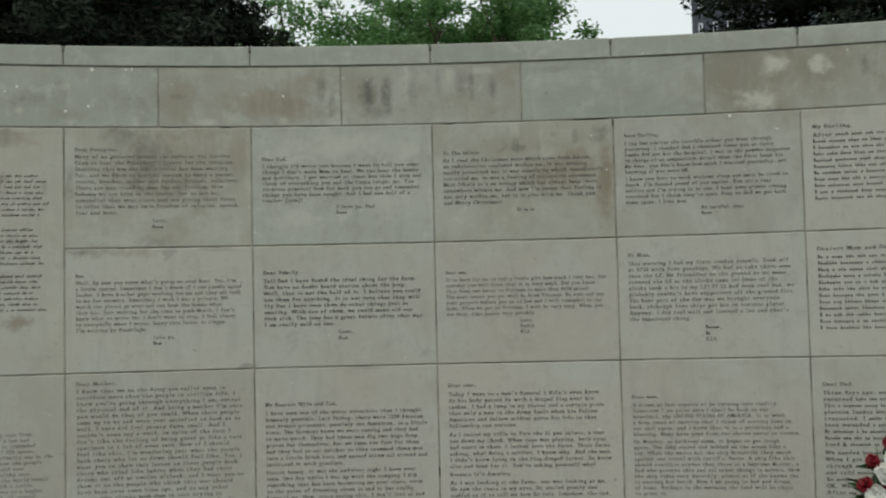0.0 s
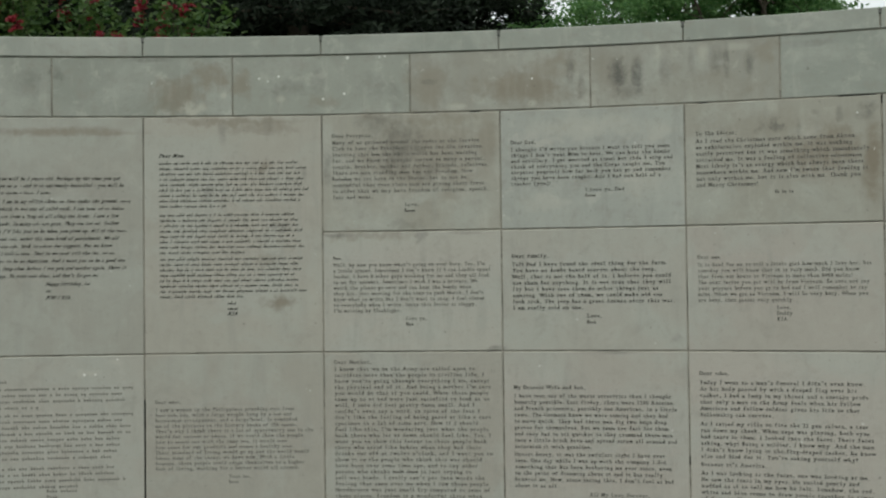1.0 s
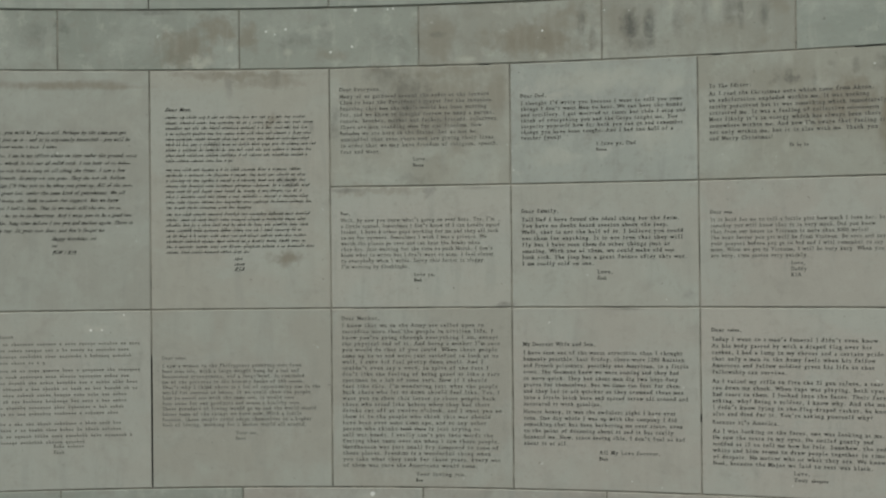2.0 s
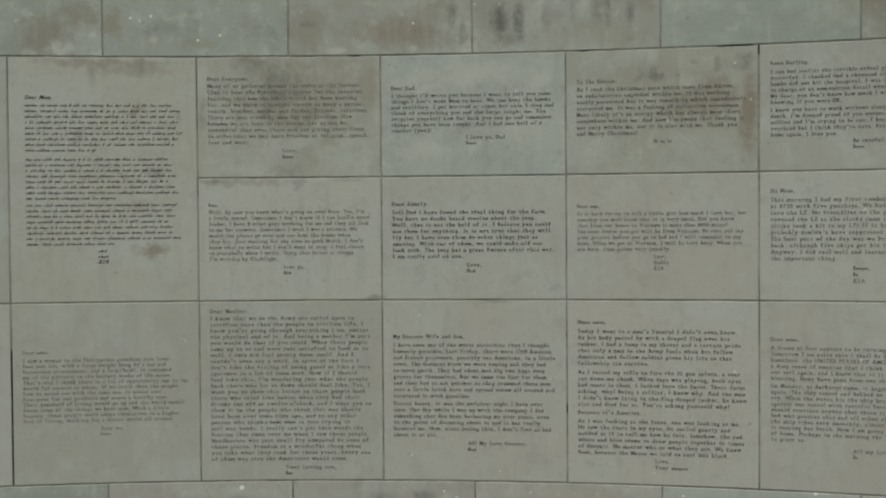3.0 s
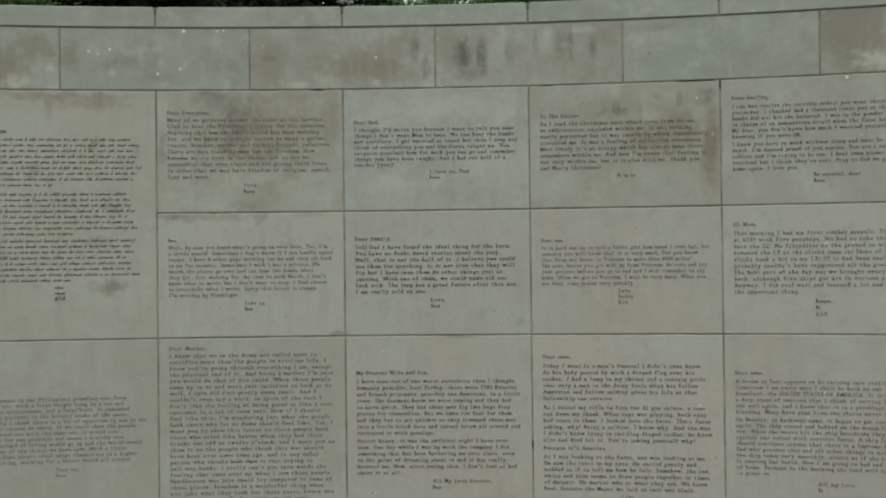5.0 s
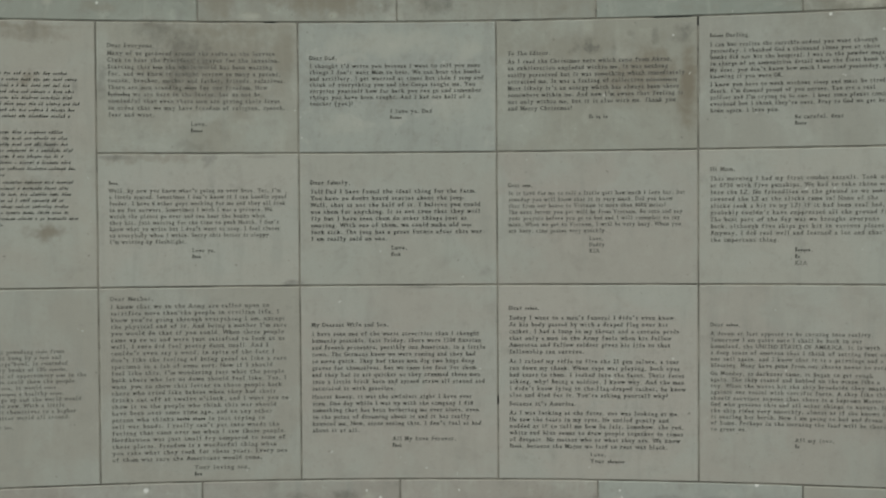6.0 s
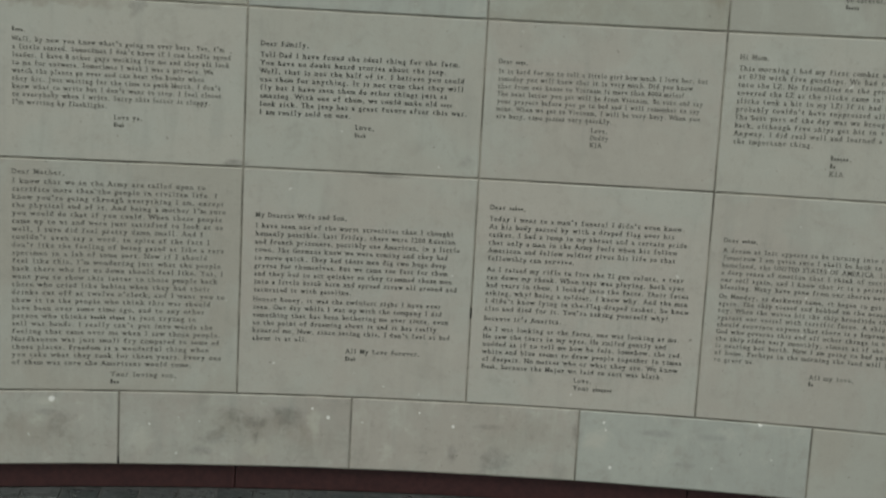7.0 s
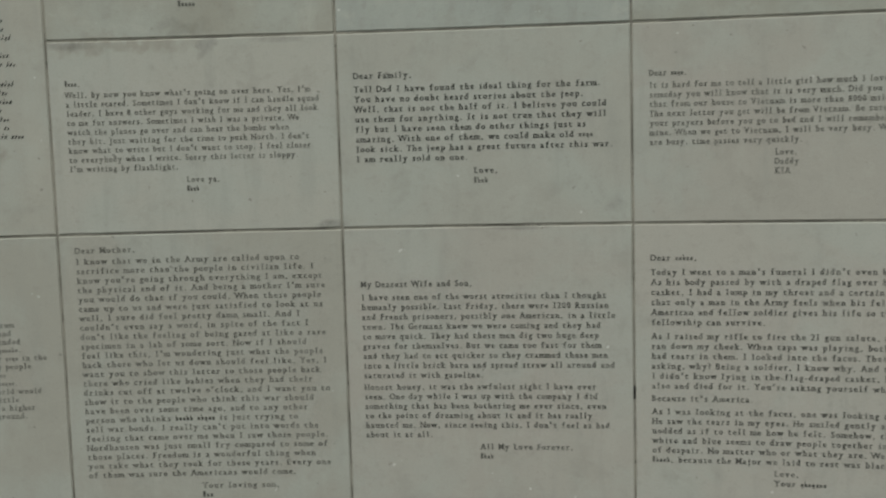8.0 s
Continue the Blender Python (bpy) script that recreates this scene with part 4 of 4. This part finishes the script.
# ---- red flowering shrubs just behind the wall ----
def blossom(bm_verts, bm_faces, c, r, rnd, petals=7, layers=3):
    """A full bloom of cupped petals."""
    up = Vector((rnd.uniform(-0.5, 0.5), rnd.uniform(-1.0, -0.2), rnd.uniform(0.3, 1.0))).normalized()
    s = up.orthogonal().normalized()
    t = up.cross(s)
    for layer in range(layers):
        f = layer / layers
        for i in range(petals):
            a = 2 * math.pi * (i + 0.5 * layer) / petals + rnd.uniform(-0.2, 0.2)
            out = s * math.cos(a) + t * math.sin(a)
            side = up.cross(out)
            n = len(bm_verts)
            wide = r * 0.55 * (1 - 0.3 * f)
            root = c + up * r * 0.1 * layer
            m = root + out * r * (0.6 - 0.35 * f) + up * r * (0.25 + 0.25 * f)
            tip = root + out * r * (1.0 - 0.7 * f) + up * r * (0.3 + 0.4 * f + rnd.uniform(-0.12, 0.12))
            curl = [up * r * rnd.uniform(-0.16, 0.16) + out * r * rnd.uniform(-0.1, 0.1) for _ in range(3)]
            bm_verts += [root, m - side * wide, tip - side * wide * 0.7 + curl[0], tip + out * r * 0.08 + curl[1], tip + side * wide * 0.7 + curl[2], m + side * wide]
            bm_faces += [(n, n + 1, n + 5), (n + 1, n + 2, n + 3), (n + 1, n + 3, n + 5), (n + 3, n + 4, n + 5)]


def flowering_shrub(x, y, height, spread, blooms, leaves, seed):
    rnd = random.Random(seed)
    shrub = tagged(new("flowering_shrub"), "tall green shrub with many deep red flower heads", "shrub", "red flowering shrubs behind the wall")
    shrub.location = (x, y, -0.04)
    verts, faces, centres, radii = [], [], [], []
    flowers = []
    for i in range(26):
        a = rnd.uniform(0, 2 * math.pi)
        out = spread * math.sqrt(rnd.uniform(0.02, 1))
        h = height * (1 - 0.25 * (out / spread) ** 2) * rnd.uniform(0.86, 1.0)
        tip = Vector((out * math.cos(a), out * math.sin(a), h))
        limb(verts, faces, (0.25 * tip.x, 0.25 * tip.y, 0), tip, 0.016, 0.004, 6, 5, rnd)
        for f in (0.35, 0.5, 0.62, 0.74, 0.84, 0.92, 0.98):
            centres.append((tip.x * (0.25 + 0.75 * f), tip.y * (0.25 + 0.75 * f), h * f))
            radii.append((0.24, 0.24, 0.2))
        flowers.append(tip)
    child("stem", mesh_of("stem", verts, faces, BARK, True), shrub)
    child("foliage", leaf_cloud("foliage", centres, radii, leaves, 0.028, SHRUB_LEAF, seed, 0.5, 2.2, 0.1), shrub)
    for i in range(blooms):
        tip = rnd.choice(flowers)
        c = Vector((tip.x + rnd.uniform(-0.2, 0.2), tip.y + rnd.uniform(-0.3, 0.1), tip.z + rnd.uniform(-0.22, 0.14)))
        fv, ff = [], []
        for _ in range(7):
            blossom(fv, ff, Vector((rnd.uniform(-0.035, 0.035), rnd.uniform(-0.035, 0.035), rnd.uniform(-0.05, 0.06))), 0.028, rnd, 5, 2)
        child("flower_head", mesh_of("flower_head", fv, ff, RED_PETAL), shrub, Matrix.Translation(c))
    return shrub


flowering_shrub(*at_bearing(-29.5, 8.3), 4.0, 0.85, 120, 34000, 51)
flowering_shrub(*at_bearing(-22.8, 8.0), 3.75, 0.55, 50, 16000, 52)


# ---- wreath of red and white flowers on a wire easel, before the wall ----
def tube(verts, faces, points, r, n=7):
    for a, b in zip(points[:-1], points[1:]):
        limb(verts, faces, a, b, r, r, n, 1)


def flower_wreath(u, out, centre_z, radius, seed):
    rnd = random.Random(seed)
    x, y, _ = arc(u, 0, out)
    thing = tagged(new("flower_wreath"), "memorial wreath of red and white flowers on a wire easel", "wreath")
    thing.matrix_basis = pose(x, y, -0.017, 0, 0, -math.degrees(u / R))
    lean = 0.12
    for sx in (-0.22, 0.22):
        v, f = [], []
        tube(v, f, [(sx, -0.06, 0.0), (sx * 0.35, lean, centre_z + radius * 0.8)], 0.005)
        child("leg", mesh_of("leg", v, f, STEEL, True), thing)
    v, f = [], []
    tube(v, f, [(0, 0.34, 0.0), (0, lean, centre_z + radius * 0.8)], 0.005)
    child("leg", mesh_of("leg", v, f, STEEL, True), thing)
    v, f = [], []
    tube(v, f, [(-0.17, 0.0, centre_z - radius * 0.6), (0.17, 0.0, centre_z - radius * 0.6)], 0.004)
    child("crossbar", mesh_of("crossbar", v, f, STEEL, True), thing)
    ring_v, ring_f = [], []
    pts = [(radius * math.cos(a), -0.02 + 0.1 * math.sin(a), centre_z + radius * math.sin(a)) for a in [2 * math.pi * i / 24 for i in range(25)]]
    tube(ring_v, ring_f, pts, 0.028)
    child("ring", mesh_of("ring", ring_v, ring_f, WREATH_LEAF, True), thing)
    # long dark leaves that stand out all round
    lv, lf = [], []
    for i in range(110):
        a = rnd.uniform(0, 2 * math.pi)
        c = Vector((radius * math.cos(a), -0.03 + 0.1 * math.sin(a), centre_z + radius * math.sin(a)))
        d = Vector((math.cos(a) + rnd.uniform(-0.9, 0.9), rnd.uniform(-1.0, 0.3), math.sin(a) + rnd.uniform(-0.9, 0.9))).normalized()
        s = d.cross(Vector((rnd.uniform(-1, 1), rnd.uniform(-1, 1), rnd.uniform(-1, 1)))).normalized()
        long, wide = rnd.uniform(0.09, 0.15), rnd.uniform(0.014, 0.022)
        n = len(lv)
        lv += [c, c + d * long * 0.5 + s * wide, c + d * long, c + d * long * 0.5 - s * wide]
        lf += [(n, n + 1, n + 2), (n, n + 2, n + 3)]
    child("foliage", mesh_of("foliage", lv, lf, WREATH_LEAF), thing)
    for i in range(54):
        a = 2 * math.pi * i / 54 + rnd.uniform(-0.05, 0.05)
        rr = radius + (0.055, 0.0, -0.05)[i % 3] + rnd.uniform(-0.015, 0.015)
        c = Vector((rr * math.cos(a), -0.075 + 0.1 * math.sin(a) + rnd.uniform(-0.02, 0.02), centre_z + rr * math.sin(a)))
        v, f = [], []
        white = i % 3 == 1
        blossom(v, f, Vector((0, 0, 0)), rnd.uniform(0.048, 0.056) if white else rnd.uniform(0.030, 0.036), rnd, 9 if white else 6, 6 if white else 4)
        child("carnation" if white else "rose", mesh_of("bloom", v, f, WHITE_PETAL if white else RED_PETAL), thing, Matrix.Translation(c),
              "white carnation" if white else "red rose")
    return thing


flower_wreath(edge(4.51), 0.42, 0.655, 0.25, 61)


# ---- paving setts of the court: the nearest as pieces, the rest joined ----
SETT, ROW = 0.150, 0.125


def sett_mesh(r_out):
    wide = SETT - 0.005
    v, f = [], []
    for u, d in ((-wide / 2, 0.004), (wide / 2, 0.004), (wide / 2, ROW - 0.004), (-wide / 2, ROW - 0.004)):
        v.append((u, -d - r_out, -0.010))
    for u, d in ((-wide / 2 + 0.004, 0.008), (wide / 2 - 0.004, 0.008), (wide / 2 - 0.004, ROW - 0.008), (-wide / 2 + 0.004, ROW - 0.008)):
        v.append((u, -d - r_out, 0.0))
    for i in range(4):
        j = (i + 1) % 4
        f.append((i, i + 4, j + 4, j))
    f.append((4, 7, 6, 5))
    me = mesh_of("sett", v, f, PAVING)
    me.flip_normals()
    return me


rest_v, rest_f = [], []
near = sett_mesh(0.0)
corners, sides = [v.co.copy() for v in near.vertices], [tuple(p.vertices) for p in near.polygons]
for row in range(76):
    r = R + 0.02 - row * ROW
    count = int(2 * math.pi * r / SETT)
    for i in range(count):
        a = (i + 0.5 * (row % 2)) * 2 * math.pi / count - math.pi
        m = Matrix.Translation((0, -R, 0)) @ Matrix.Rotation(-a, 4, "Z") @ Matrix.Translation((0, r, -0.017 + random.uniform(-0.0025, 0.0025)))
        if row < 3 and -5.2 < a * R < 5.6:
            child("sett", near, pavement, m @ pose(0, 0, 0, random.uniform(-0.8, 0.8), random.uniform(-0.8, 0.8), random.uniform(-0.6, 0.6)))
        else:
            n = len(rest_v)
            rest_v += [m @ v for v in corners]
            rest_f += [tuple(n + k for k in q) for q in sides]
tagged(child("setts_beyond", mesh_of("setts_beyond", rest_v, rest_f, PAVING), pavement), kind="stuff")
